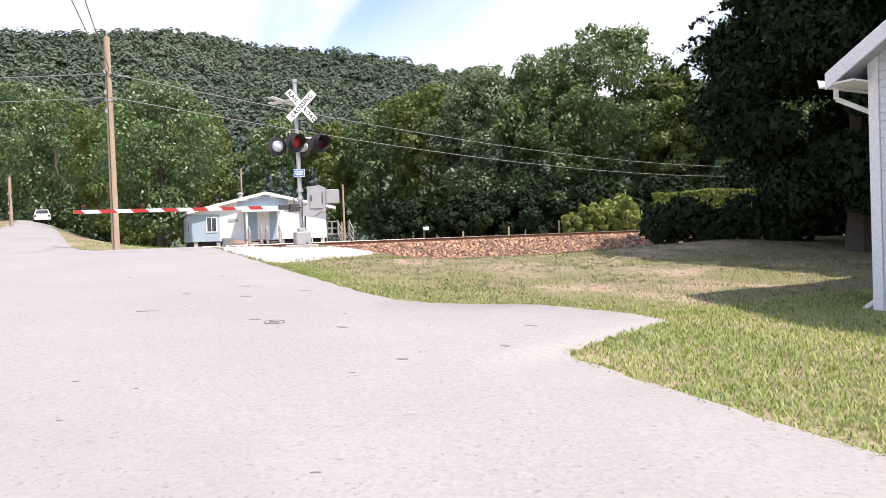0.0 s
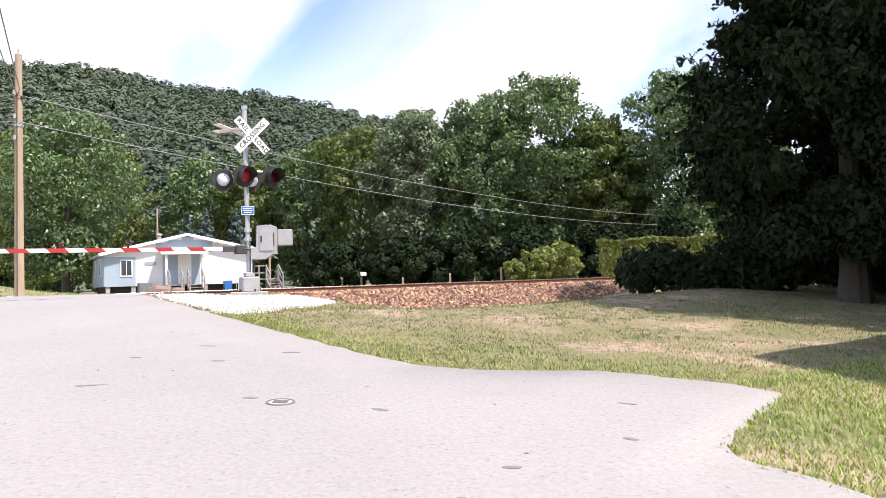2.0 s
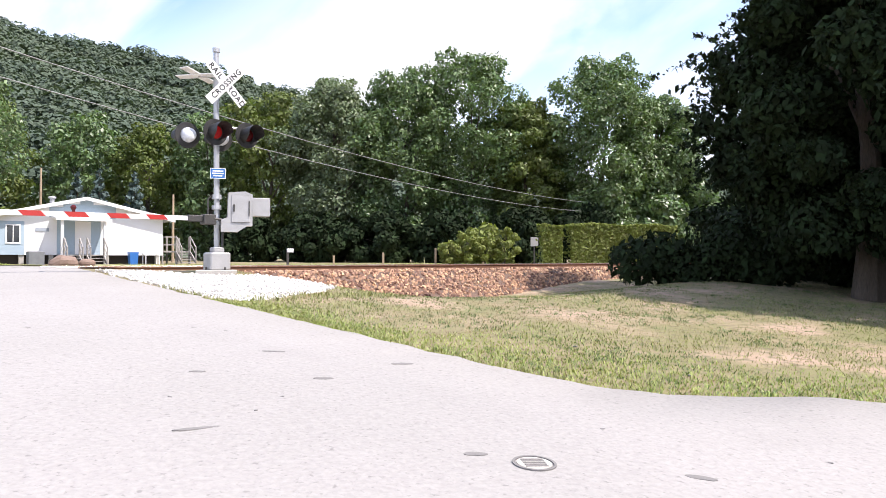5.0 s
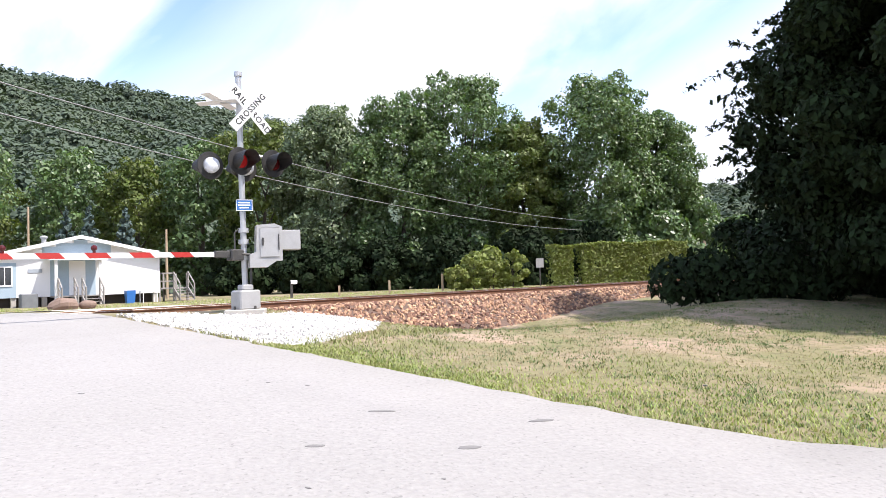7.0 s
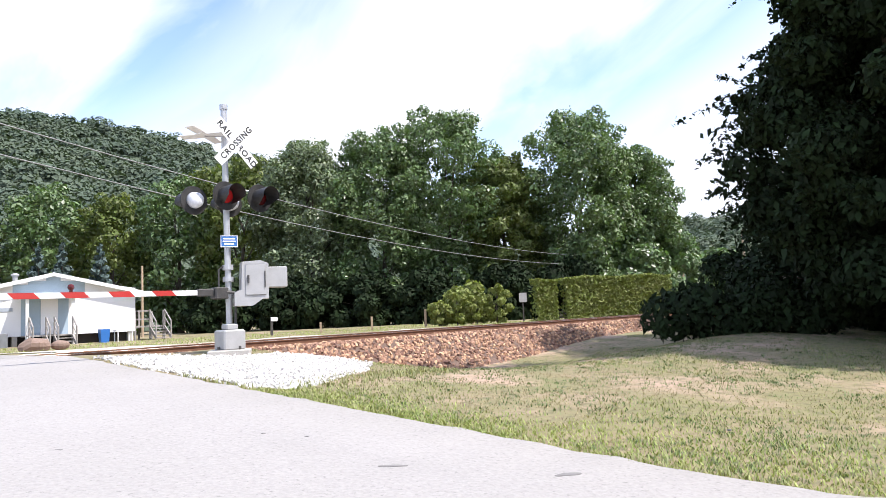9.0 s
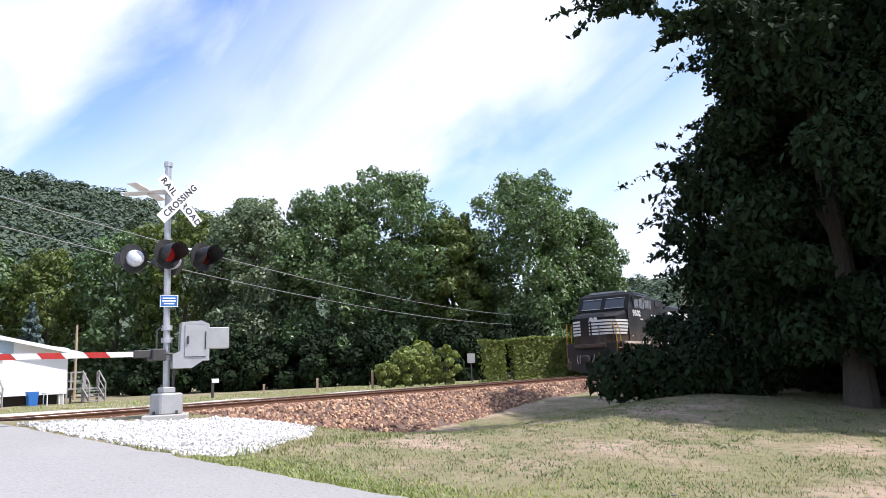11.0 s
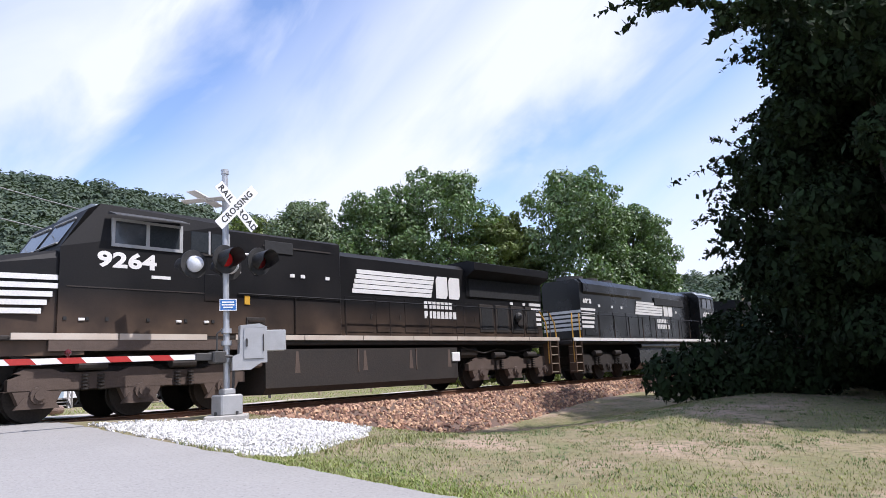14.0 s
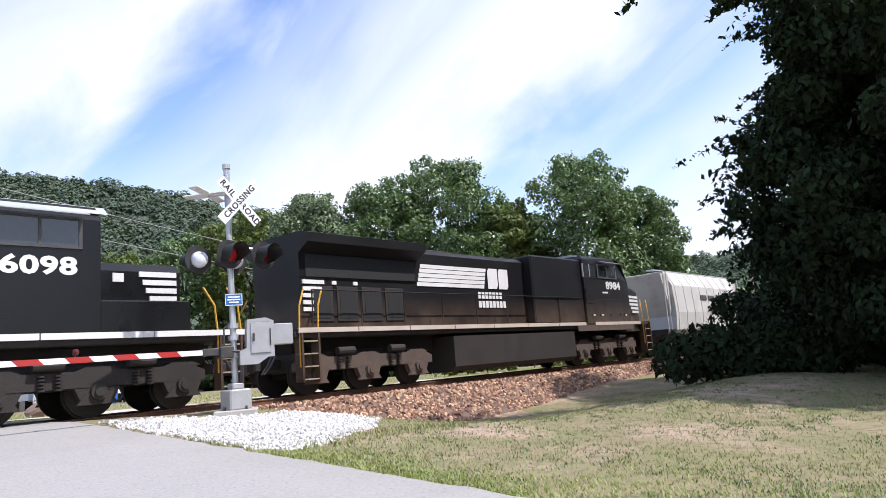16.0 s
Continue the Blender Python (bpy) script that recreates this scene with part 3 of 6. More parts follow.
# ---- crossing signal ----
def build_signal():
    sig = thing("crossing_signal", Matrix.Translation((0, 0, 0)), "grey railroad crossing signal with crossbuck, red lamps and lowered gate", "crossing signal")
    lean = lambda z: Vector((-0.06 * z / 5.25, 0.03 * z / 5.25, z))
    part("mast", Geo().rod(lean(0.3), lean(5.25), 0.065, n=14).rod(lean(5.2), lean(5.3), 0.085, n=14), GALV, sig, smooth=False)
    part("foundation", Geo().box(-0.42, 0.42, -0.42, 0.42, -0.35, 0.09, 0.02), CONCRETE, sig, "weathered concrete footing")
    base = Geo().box(-0.24, 0.24, -0.24, 0.24, 0.08, 0.5, 0.03).box(-0.13, 0.13, -0.13, 0.13, 0.5, 0.62, 0.02)
    b = part("mast_base", base, ALUM, sig)
    b.matrix_basis = pose(0, 0, 0, 0, 0, 30)
    for a in (45, 135, 225, 315):
        part("bolt", Geo().rod((0.3 * math.cos(radians(a)), 0.3 * math.sin(radians(a)), 0.08), (0.3 * math.cos(radians(a)), 0.3 * math.sin(radians(a)), 0.16), 0.025, n=6), DARK_METAL, sig)
    # crossbuck faces the road users
    face = 30.0
    buck = new("crossbuck")
    buck.parent = sig
    buck.matrix_basis = Matrix.Translation(Vector((0.20, -0.20, 4.42))) @ pose(0, 0, 0, 0, 0, face)
    for name, deg, y, words in (("sign_blade", -47, 0.0, ("RAIL", "ROAD")), ("sign_blade", 47, -0.012, ("CROSSING",))):
        bl = part(name, Geo().box(-0.61, 0.61, y - 0.005, y + 0.005, -0.114, 0.114), SIGN_WHITE, buck, "white blade lettered in black")
        bl.matrix_basis = pose(0, 0, 0, 0, -deg if deg > 0 else -deg, 0)
        for i, wd in enumerate(words):
            t = part("lettering", lettering(wd, 0.185, 0.002, 1.12, 0.004), SIGN_BLACK, bl)
            t.matrix_basis = pose((0 if len(words) == 1 else (-0.36, 0.36)[i]), y - 0.008, -0.005)
    part("sign_bracket", Geo().rod((0.02, -0.02, 4.42), (0.2, -0.2, 4.42), 0.03).rod((0, 0, 4.3), (0, 0, 4.54), 0.09), GALV, sig)
    # second crossbuck, knocked flat so that it shows its edge
    buck2 = new("crossbuck")
    buck2.parent = sig
    buck2.matrix_basis = Matrix.Translation(Vector((-0.45, 0.0, 4.62))) @ pose(0, 0, 0, 84, 4, 20)
    for deg in (-40, 40):
        bl = part("sign_blade", Geo().box(-0.52, 0.52, -0.008, 0.008, -0.11, 0.11), SIGN_WHITE, buck2, "white blade lying edge on")
        bl.matrix_basis = pose(0, 0.017 if deg > 0 else 0, 0, 0, deg, 0)
    part("sign_bracket", Geo().rod((0, 0, 4.62), (-0.45, 0.0, 4.62), 0.03), GALV, sig)
    # crossarm with two pairs of lamps
    z = 3.28
    arm = Vector((math.cos(radians(28)), math.sin(radians(28)), 0))
    out = Vector((arm.y, -arm.x, 0))
    part("lamp_crossarm", Geo().rod(arm * -0.2 + Vector((0, -0.05, z + 0.17)), arm * 0.72 + Vector((0, -0.05, z + 0.17)), 0.028).rod((0, 0, z - 0.05), (0, 0, z + 0.25), 0.10, n=12), GALV, sig)

    def lamp(at, deg, lit, back):
        g = Geo()
        ring = lambda y, r: [(r * math.cos(k * math.pi / 12), y, r * math.sin(k * math.pi / 12)) for k in range(24)]
        g.loft([ring(0.02, 0.30), ring(0.0, 0.305), ring(-0.01, 0.30)])
        lm = part("lamp", g, LAMP_BLACK, sig, "red flashing lamp with black hood and round shield")
        lm.matrix_basis = Matrix.Translation(at) @ pose(0, 0, 0, 0, 0, deg)
        hood = Geo()
        n = 20
        arc = lambda y, r, lo: [(r * math.cos(radians(lo + k * (180 - 2 * lo) / n)), y, r * math.sin(radians(lo + k * (180 - 2 * lo) / n))) for k in range(n + 1)]
        rings = [arc(-0.01, 0.195, -70), arc(-0.20, 0.20, -45), arc(-0.42, 0.205, -8)]
        verts = [p for r in rings for p in r] + [tuple(Vector(p) * 0.955) for r in rings for p in r]
        m = n + 1
        fs = []
        for o, flip in ((0, 1), (3 * m, 0)):
            for i in range(2):
                for j in range(n):
                    q = (o + i * m + j, o + i * m + j + 1, o + (i + 1) * m + j + 1, o + (i + 1) * m + j)
                    fs.append(q if flip else q[::-1])
        part("hood", Geo().add(verts, fs), LAMP_BLACK, lm)
        part("lens", Geo().loft([ring(-0.012, 0.155), ring(-0.03, 0.15), ring(-0.045, 0.10)]), RED_LIT if lit else RED_LENS, lm, "red lens, lit" if lit else "red lens, unlit")
        part("housing", Geo().loft([ring(0.02, 0.175), ring(0.08, 0.17), ring(0.15, 0.15), ring(0.19, 0.11), ring(0.205, 0.03)]), back, lm, "rounded lamp housing", True)

    for s, lit in ((-0.14, True), (0.62, False)):
        lamp(arm * s + out * 0.22 + Vector((0, 0, z)), 38, lit, ALUM)
    for s in (-0.62, 0.16):
        lamp(arm * s - out * 0.28 + Vector((0, 0, z - 0.06)), 216, False, SIDING)
    # blue notice
    b = part("notice", Geo().box(-0.175, 0.175, -0.01, 0.01, -0.125, 0.125, 0.012), SIGN_BLUE, sig, "small blue notice with unreadable white lines")
    b.matrix_basis = Matrix.Translation((0.02, -0.10, 2.34)) @ pose(0, 0, 0, 0, 0, 10)
    for zz, w in ((0.055, 0.12), (0.0, 0.13), (-0.055, 0.10)):
        part("line_of_writing", Geo().box(-w, w, -0.016, -0.011, zz - 0.014, zz + 0.014), SIGN_WHITE, b)
    for x0, x1, z0, z1 in ((-0.175, 0.175, 0.108, 0.122), (-0.175, 0.175, -0.122, -0.108), (-0.172, -0.158, -0.108, 0.108), (0.158, 0.172, -0.108, 0.108)):
        part("border", Geo().box(x0, x1, -0.014, -0.011, z0, z1), SIGN_WHITE, b)
    # gate mechanism
    mech = part("gate_mechanism", Geo().prism([(0.08, 0.98), (0.45, 0.98), (0.66, 1.12), (0.78, 1.12), (0.78, 1.86), (0.62, 1.93), (0.24, 1.90), (0.22, 1.32), (0.08, 1.26)], "y", -0.24, 0.16), ALUM, sig, "grey cast gate mechanism case")
    mech.matrix_basis = pose(0, 0, 0, 0, 0, 10)
    part("case_door", Geo().box(0.30, 0.72, -0.262, -0.242, 1.2, 1.84, 0.012), ALUM, mech)
    part("case_latch", Geo().box(0.34, 0.38, -0.29, -0.262, 1.45, 1.62, 0.008), DARK_METAL, mech)
    part("case_hinge", Geo().rod((0.7, -0.275, 1.35), (0.7, -0.275, 1.7), 0.012), DARK_METAL, mech)
    part("junction_box", Geo().box(0.78, 1.20, -0.10, 0.22, 1.36, 1.80, 0.015), ALUM, mech, "pale junction box")
    for zz in (1.2, 1.55, 1.8):
        part("mast_clamp", Geo().rod(lean(zz - 0.05), lean(zz + 0.05), 0.11, n=12), GALV, sig)
    part("conduit", Geo().pipe([(0.12, -0.02, 0.6), (0.13, -0.02, 1.0), (0.2, -0.05, 1.05)], 0.03), DARK_METAL, sig)
    part("conduit", Geo().pipe([(-0.09, -0.05, 1.2), (-0.2, -0.06, 1.35), (-0.2, -0.06, 1.75), (-0.08, -0.04, 1.85)], 0.018), DARK_METAL, sig)
    # gate arm lies along the track's bearing
    gate = part("gate_arm", Geo().box(0.55, 6.35, -0.022, 0.022, -0.05, 0.05), GATE_WHITE, sig, "lowered gate arm striped red and white")
    gate.matrix_basis = Matrix.Translation((-0.02, -0.05, 1.28)) @ pose(0, 0, 0, 0, 0.6, math.degrees(TH) + 180)
    x = 1.15
    while x < 6.3:
        g = Geo()
        w = min(0.40, 6.34 - x)
        for s in (-1, 1):
            q = [(x, s * 0.024, -0.052), (x + w, s * 0.024, -0.052), (min(6.345, x + w + 0.10), s * 0.024, 0.052), (x + 0.10, s * 0.024, 0.052)]
            g.prism([(p[0], p[2]) for p in q], "y", s * 0.0225, s * 0.0265)
        part("red_stripe", g, GATE_RED, gate)
        x += 0.82
    part("arm_bracket", Geo().box(0.05, 0.7, -0.05, 0.05, -0.075, 0.075, 0.015).box(0.05, 0.35, -0.12, 0.12, -0.14, 0.10, 0.02), DARK_METAL, gate, "dark pivot bracket")
    part("counterweight", Geo().box(-0.62, -0.1, 0.10, 0.2, -0.13, 0.02, 0.02).rod((-0.5, 0.15, -0.05), (0.1, 0.1, 0.0), 0.03), DARK_METAL, gate)
    for xx in (3.1, 4.6, 6.1):
        part("gate_lamp", Geo().rod((xx, 0, 0.05), (xx, 0, 0.09), 0.03).dome((xx, 0, 0.14), 0.06, n=10), RED_LENS, gate, "small red gate lamp")


build_signal()


# ---- trees ----
def leaf_cloud(clumps, count, size, seed, squash=0.8, droop=0.25, sprays=0, jitter=0.55, domed=False):
    """Leaves as folded pairs of triangles, gathered on the shells of the clumps."""
    rng = np.random.default_rng(seed)
    c = np.array([k[:3] for k in clumps], float)
    r = np.array([k[3] for k in clumps], float)
    pick = rng.choice(len(c), count, p=(r ** 2) / (r ** 2).sum())
    d = rng.normal(size=(count, 3))
    d /= np.linalg.norm(d, axis=1)[:, None]
    if domed:
        d[:, 2] = np.abs(d[:, 2])
    rad = r[pick] * (0.55 + 0.5 * rng.random(count) ** 0.6)
    rad *= np.where(rng.random(count) < 0.10, rng.uniform(1.0, 1.25, count), 1.0)
    pos = c[pick] + d * rad[:, None] * np.array([1, 1, squash])
    if sprays:
        # hanging fronds that stand out from the shell
        per = 44
        k = rng.choice(np.nonzero(c[:, 2] > 2.5)[0], sprays)
        out = c[k] * np.array([1, 1, 0.0])
        out = out / (np.linalg.norm(out, axis=1)[:, None] + 0.01) + rng.normal(size=(sprays, 3)) * 0.35
        ln = rng.uniform(0.45, 1.05, sprays)
        f = rng.random((sprays, per))
        q = c[k][:, None] + out[:, None] * (r[k][:, None, None] * 0.45 + (f * ln[:, None])[..., None])
        q[..., 2] -= 0.38 * (f * ln[:, None]) ** 2 - rng.uniform(-0.5, 0.5, sprays)[:, None] * r[k][:, None]
        q += rng.normal(size=q.shape) * 0.045
        pos = np.concatenate([pos, q.reshape(-1, 3)])
        e = rng.normal(size=(sprays * per, 3)) * 0.5 + np.array([0, 0, 1.0])
        d = np.concatenate([d, e])
        count = len(pos)
    nrm = d + rng.normal(size=(count, 3)) * jitter + np.array([0, 0, 0.35])
    nrm /= np.linalg.norm(nrm, axis=1)[:, None]
    t = np.cross(nrm, rng.normal(size=(count, 3)))
    t /= np.linalg.norm(t, axis=1)[:, None]
    t[:, 2] -= droop
    b = np.cross(nrm, t)
    s = size * rng.uniform(0.6, 1.35, count)[:, None]
    if sprays:
        s[-sprays * 44:] *= 0.8
    quad = np.stack([pos - t * s * 0.6, pos + b * s * 0.34 + nrm * s * 0.08, pos + t * s * 0.6, pos - b * s * 0.34 + nrm * s * 0.08], 1).reshape(-1, 3)
    me = bpy.data.meshes.new("crown")
    n = count
    me.vertices.add(4 * n)
    me.vertices.foreach_set("co", quad.ravel())
    idx = np.arange(n)[:, None] * 4
    tri = np.concatenate([idx + [0, 1, 2], idx + [0, 2, 3]], 1).reshape(-1)
    me.loops.add(6 * n)
    me.loops.foreach_set("vertex_index", tri)
    me.polygons.add(2 * n)
    me.polygons.foreach_set("loop_start", np.arange(0, 6 * n, 3))
    me.update(calc_edges=True)
    me.validate()
    return me


def crown_clumps(h, r, low, seed, n=46, top=0.45, widest=0.4):
    """Balls that fill an uneven crown from height low to h, of radius r."""
    rng = random.Random(seed)
    out = []
    for i in range(n):
        f = (i + rng.random()) / n
        z = low + (h - low) * f
        e = math.sin(math.pi * min(0.97, max(0.06, (f / widest * 0.5 if f < widest else 0.5 + (f - widest) / (1 - widest) * 0.5)))) ** 0.42
        e = max(e, top * (1 - f))
        a = i * 2.399 + rng.uniform(-0.5, 0.5)
        d = r * e * math.sqrt(rng.uniform(0.35, 1.0)) * rng.uniform(0.7, 1.0)
        out.append((d * math.cos(a), d * math.sin(a), z - r * 0.1, r * rng.uniform(0.20, 0.36)))
    return out


def finer(clumps, seed, n=5):
    """Each clump broken into smaller ones on its shell."""
    rng = random.Random(seed)
    out = []
    for x, y, z, r in clumps:
        out.append((x, y, z, r * 0.92))
        for k in range(n):
            d = Vector((rng.gauss(0, 1), rng.gauss(0, 1), rng.gauss(0.25, 0.8))).normalized() * r * rng.uniform(0.7, 1.1)
            out.append((x + d.x, y + d.y, z + d.z * 0.8, r * rng.uniform(0.22, 0.42)))
    return out


def trunk_mesh(h, r, clumps, seed, limbs=12):
    rng = random.Random(seed)
    g = Geo()
    pts = [Vector((0.25 * r * i * rng.uniform(-1, 1), 0.25 * r * i * rng.uniform(-1, 1), h * i / 7)) for i in range(8)]
    pts[0] = Vector((0, 0, -0.3))
    ring = lambda c, s: [c + Vector((s * math.cos(k * math.pi / 5), s * math.sin(k * math.pi / 5), 0)) for k in range(10)]
    g.loft([ring(p, r * (1.5 if i == 0 else 1.05 - 0.13 * i)) for i, p in enumerate(pts)])
    for k in rng.sample(clumps, min(limbs, len(clumps))):
        z = max(h * 0.15, min(h * 0.9, k[2] * 0.72))
        i = min(6, int(z / h * 7))
        a = pts[i]
        e = Vector(k[:3])
        mid = (a + e) / 2 + Vector((0, 0, 0.08 * h * rng.random()))
        g.rod(a, mid, r * 0.34, r * 0.18, 6).rod(mid, a.lerp(e, 0.9), r * 0.18, r * 0.05, 6)
    return g


def tree(u, v, h, r, low, leaf, count, size, seed, label, name="tree", group="", n=46, extra=(), widest=0.4, trunk_r=0.28, place=None, droop=0.25, category="tree", sprays=0, clumps=None, fine=0):
    m = place or Matrix.Translation(W(u, v, ground_z(u, v)))
    t = thing(name, m, label, category, group)
    cl = list(clumps) if clumps else crown_clumps(h, r, low, seed, n, widest=widest)
    n = len(cl)
    limbs = list(cl)
    cl = (finer(cl, seed, fine) if fine else cl) + list(extra)
    part("trunk", trunk_mesh(h * 0.8, trunk_r, limbs, seed), BARK, t)
    c = part("crown", leaf_cloud(cl, count, size, seed, droop=droop, sprays=sprays), leaf, t)
    c.data.materials.clear()
    c.data.materials.append(leaf)
    return t


def at(x, y):
    return UV(x, y)


def build_trees():
    row = "trees beyond the track"
    spec = [
        # x, y, height, radius, low, leaf
        (4.0, 52, 17.0, 5.4, 1.0, LEAF_PALE, "tall tree with silvery green leaves"),
        (10.5, 50, 17.8, 5.6, 1.2, LEAF, "broad deep green tree in full leaf"),
        (16.8, 50, 20.2, 6.2, 1.0, LEAF, "tallest deep green tree in the row"),
        (21.5, 47, 15.0, 3.6, 0.8, LEAF_WARM, "green tree with yellowing leaf edges"),
        (28.8, 46, 19.2, 5.8, 0.8, LEAF, "tall rounded tree with glossy leaves"),
        (34.8, 48, 16.4, 5.0, 0.8, LEAF, "leafy tree at the end of the row"),
        (38.6, 52, 13.0, 3.2, 0.8, LEAF, "smaller tree at the end of the row"),
        (-2.5, 55, 16.5, 4.8, 1.0, LEAF_WARM, "mixed green tree behind the lawn"),
        (-8.5, 58, 15.5, 4.8, 1.0, LEAF, "green tree behind the pale house"),
        (-15.0, 60, 13.5, 4.5, 1.0, LEAF_WARM, "light green tree behind the pale house"),
        (-22.0, 62, 15.0, 5.0, 1.0, LEAF, "green tree at the foot of the hill"),
        (-31.0, 60, 16.0, 5.5, 1.0, LEAF_WARM, "yellow green tree at the foot of the hill"),
        (-40.0, 62, 17.0, 5.5, 1.0, LEAF, "green tree at the foot of the hill"),
        (-22.5, 34, 13.5, 5.4, 2.8, LEAF, "broad dark tree beside the far road"),
        (-49.0, 60, 17.0, 6.0, 0.8, LEAF, "green tree at the foot of the hill"),
        (-58.0, 66, 18.0, 6.5, 0.8, LEAF, "green tree at the foot of the hill"),
        (-44.0, 66, 15.0, 6.0, 0.8, LEAF, "green tree at the foot of the hill"),
        (-33.0, 46, 14.5, 5.0, 2.2, LEAF_WARM, "leafy tree beside the far road"),
    ]
    for i, (x, y, h, r, low, leaf, label) in enumerate(spec):
        u, v = at(x, y)
        tree(u, v, h, r, low, leaf, 50000 if i < 7 else 24000 if i in (13, 17) else 14000, 0.27 if i < 7 else 0.24 if i in (13, 17) else 0.36, 20 + i, label, group=row, n=75 if i < 7 else 46, widest=0.55, fine=5)
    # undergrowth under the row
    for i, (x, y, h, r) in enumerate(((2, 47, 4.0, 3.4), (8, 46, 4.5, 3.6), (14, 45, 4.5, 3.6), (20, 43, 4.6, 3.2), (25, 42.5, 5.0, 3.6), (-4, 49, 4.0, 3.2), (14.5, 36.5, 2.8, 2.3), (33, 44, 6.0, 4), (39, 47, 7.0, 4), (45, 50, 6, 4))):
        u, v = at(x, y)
        tree(u, v, h, r, 0.2, LEAF_SHADE if i < 6 else LEAF_HEDGE if i == 6 else LEAF, 9000, 0.36, 60 + i, "dark undergrowth below the trees", "bush", "undergrowth", 22, trunk_r=0.08, category="bush")
    for i, (x, y) in enumerate(((-15.5, 45), (-13.0, 46), (-17.8, 47))):
        u, v = at(x, y)
        cl = [(0.5 * math.cos(k * 2.4) * (1 - k / 30) * 2.6, 0.5 * math.sin(k * 2.4) * (1 - k / 30) * 2.6, 0.5 + k * 0.24, 0.75 * (1 - k / 34)) for k in range(30)]
        t = thing("spruce", Matrix.Translation(W(u, v, ground_z(u, v))), "bluish spruce behind the pale house", "tree", "blue spruces")
        part("trunk", Geo().rod((0, 0, -0.2), (0, 0, 7.5), 0.14, 0.03), BARK, t)
        part("crown", leaf_cloud(cl, 6000, 0.3, 90 + i), LEAF_BLUE, t)
    # dark trees on the near side
    over = [(-6.7 + 0.62 * k, -1.1 - 0.28 * k, 9.15 - 0.16 * k + 0.3 * math.sin(k * 2.1), 0.26 + 0.05 * k) for k in range(7)]
    low = [(-4.4 + 0.6 * k, 4.0 - 0.2 * k, 0.9 + 0.25 * math.sin(k * 2.0), 0.85) for k in range(8)]
    rng = random.Random(7)
    crown = []
    for k in range(165):
        z = 1.4 + 15.5 * (k + rng.random()) / 165
        reach = table([(1.0, 3.2), (2.8, 3.3), (3.4, 4.0), (4.5, 4.25), (6.0, 4.15), (6.8, 3.9), (7.6, 3.3), (9.3, 3.05), (11.0, 2.9), (17.0, 1.0)], z)
        r = rng.uniform(0.55, 1.0)
        a, d = k * 2.399 + rng.uniform(-0.4, 0.4), max(0.0, (reach - r) * math.sqrt(rng.uniform(0.25, 1.0)))
        crown.append((d * math.cos(a), d * math.sin(a), z, r))
    u, v = at(16.1, -1.4)
    tree(u, v, 17, 3.8, 1.2, LEAF_SHADE, 135000, 0.15, 7, "large dark tree with drooping leaves beside the bank", group="dark trees on the bank", clumps=crown, extra=low + over, trunk_r=0.3, droop=0.5, sprays=1300)
    for i, (x, y, h, r) in enumerate(((23, 2.5, 18, 6.0), (21, -6, 18, 5.5), (29, 9, 17, 6), (31, -3, 18, 6.5), (38, 12, 16, 6), (25, -11, 17, 5.5), (40, 2, 18, 7))):
        u, v = at(x, y)
        tree(u, v, h, r, 0.8, LEAF_SHADE, 14000, 0.42, 30 + i, "dark shaded tree in the wood beside the track", group="dark trees on the bank", n=50, droop=0.5)
    for i, (x, y, h, r) in enumerate(((19.5, 6.5, 3.6, 3.4), (24.5, 9.5, 3.8, 3.4), (20, 1.5, 3.4, 3.0), (18, -3, 2.6, 2.2), (22, -1.5, 3.0, 2.6))):
        u, v = at(x, y)
        tree(u, v, h, r, 0.2, LEAF_SHADE, 13000, 0.19, 80 + i, "dark shrub under the near trees", "bush", "shrubs under the dark trees", 24, trunk_r=0.07, category="bush")


build_trees()


def box_leaves(x0, x1, depth, height, count, size, seed, rough):
    """Leaves all over and just inside a clipped block, with an uneven top."""
    rng = np.random.default_rng(seed)
    x, y, z = rng.uniform(x0, x1, count), rng.uniform(-depth / 2, depth / 2, count), height * rng.random(count) ** 0.85
    face = rng.integers(0, 4, count)
    y = np.where(face < 2, -depth / 2 + np.abs(rng.normal(size=count)) * 0.12, y)
    z = np.where(face == 2, height - np.abs(rng.normal(size=count)) * 0.12, z)
    z = z * (1 + rough * np.sin(x * 1.7 + seed) + 0.5 * rough * np.sin(x * 4.3))
    pos = np.stack([x, y + rough * np.sin(x * 2.9) * 0.5, z], 1)
    nrm = rng.normal(size=(count, 3)) * 0.9 + np.where((face == 2)[:, None], [0, 0, 1.0], [0, -1.0, 0.35])
    nrm /= np.linalg.norm(nrm, axis=1)[:, None]
    t = np.cross(nrm, rng.normal(size=(count, 3)))
    t /= np.linalg.norm(t, axis=1)[:, None]
    b = np.cross(nrm, t)
    w = size * rng.uniform(0.6, 1.4, count)[:, None]
    g = np.stack([pos - t * w, pos + b * w * 0.5, pos + t * w, pos - b * w * 0.5], 1).reshape(-1, 3)
    me = bpy.data.meshes.new("hedge_run")
    me.from_pydata(g.tolist(), [], [(4 * k, 4 * k + 1, 4 * k + 2, 4 * k + 3) for k in range(count)])
    return me


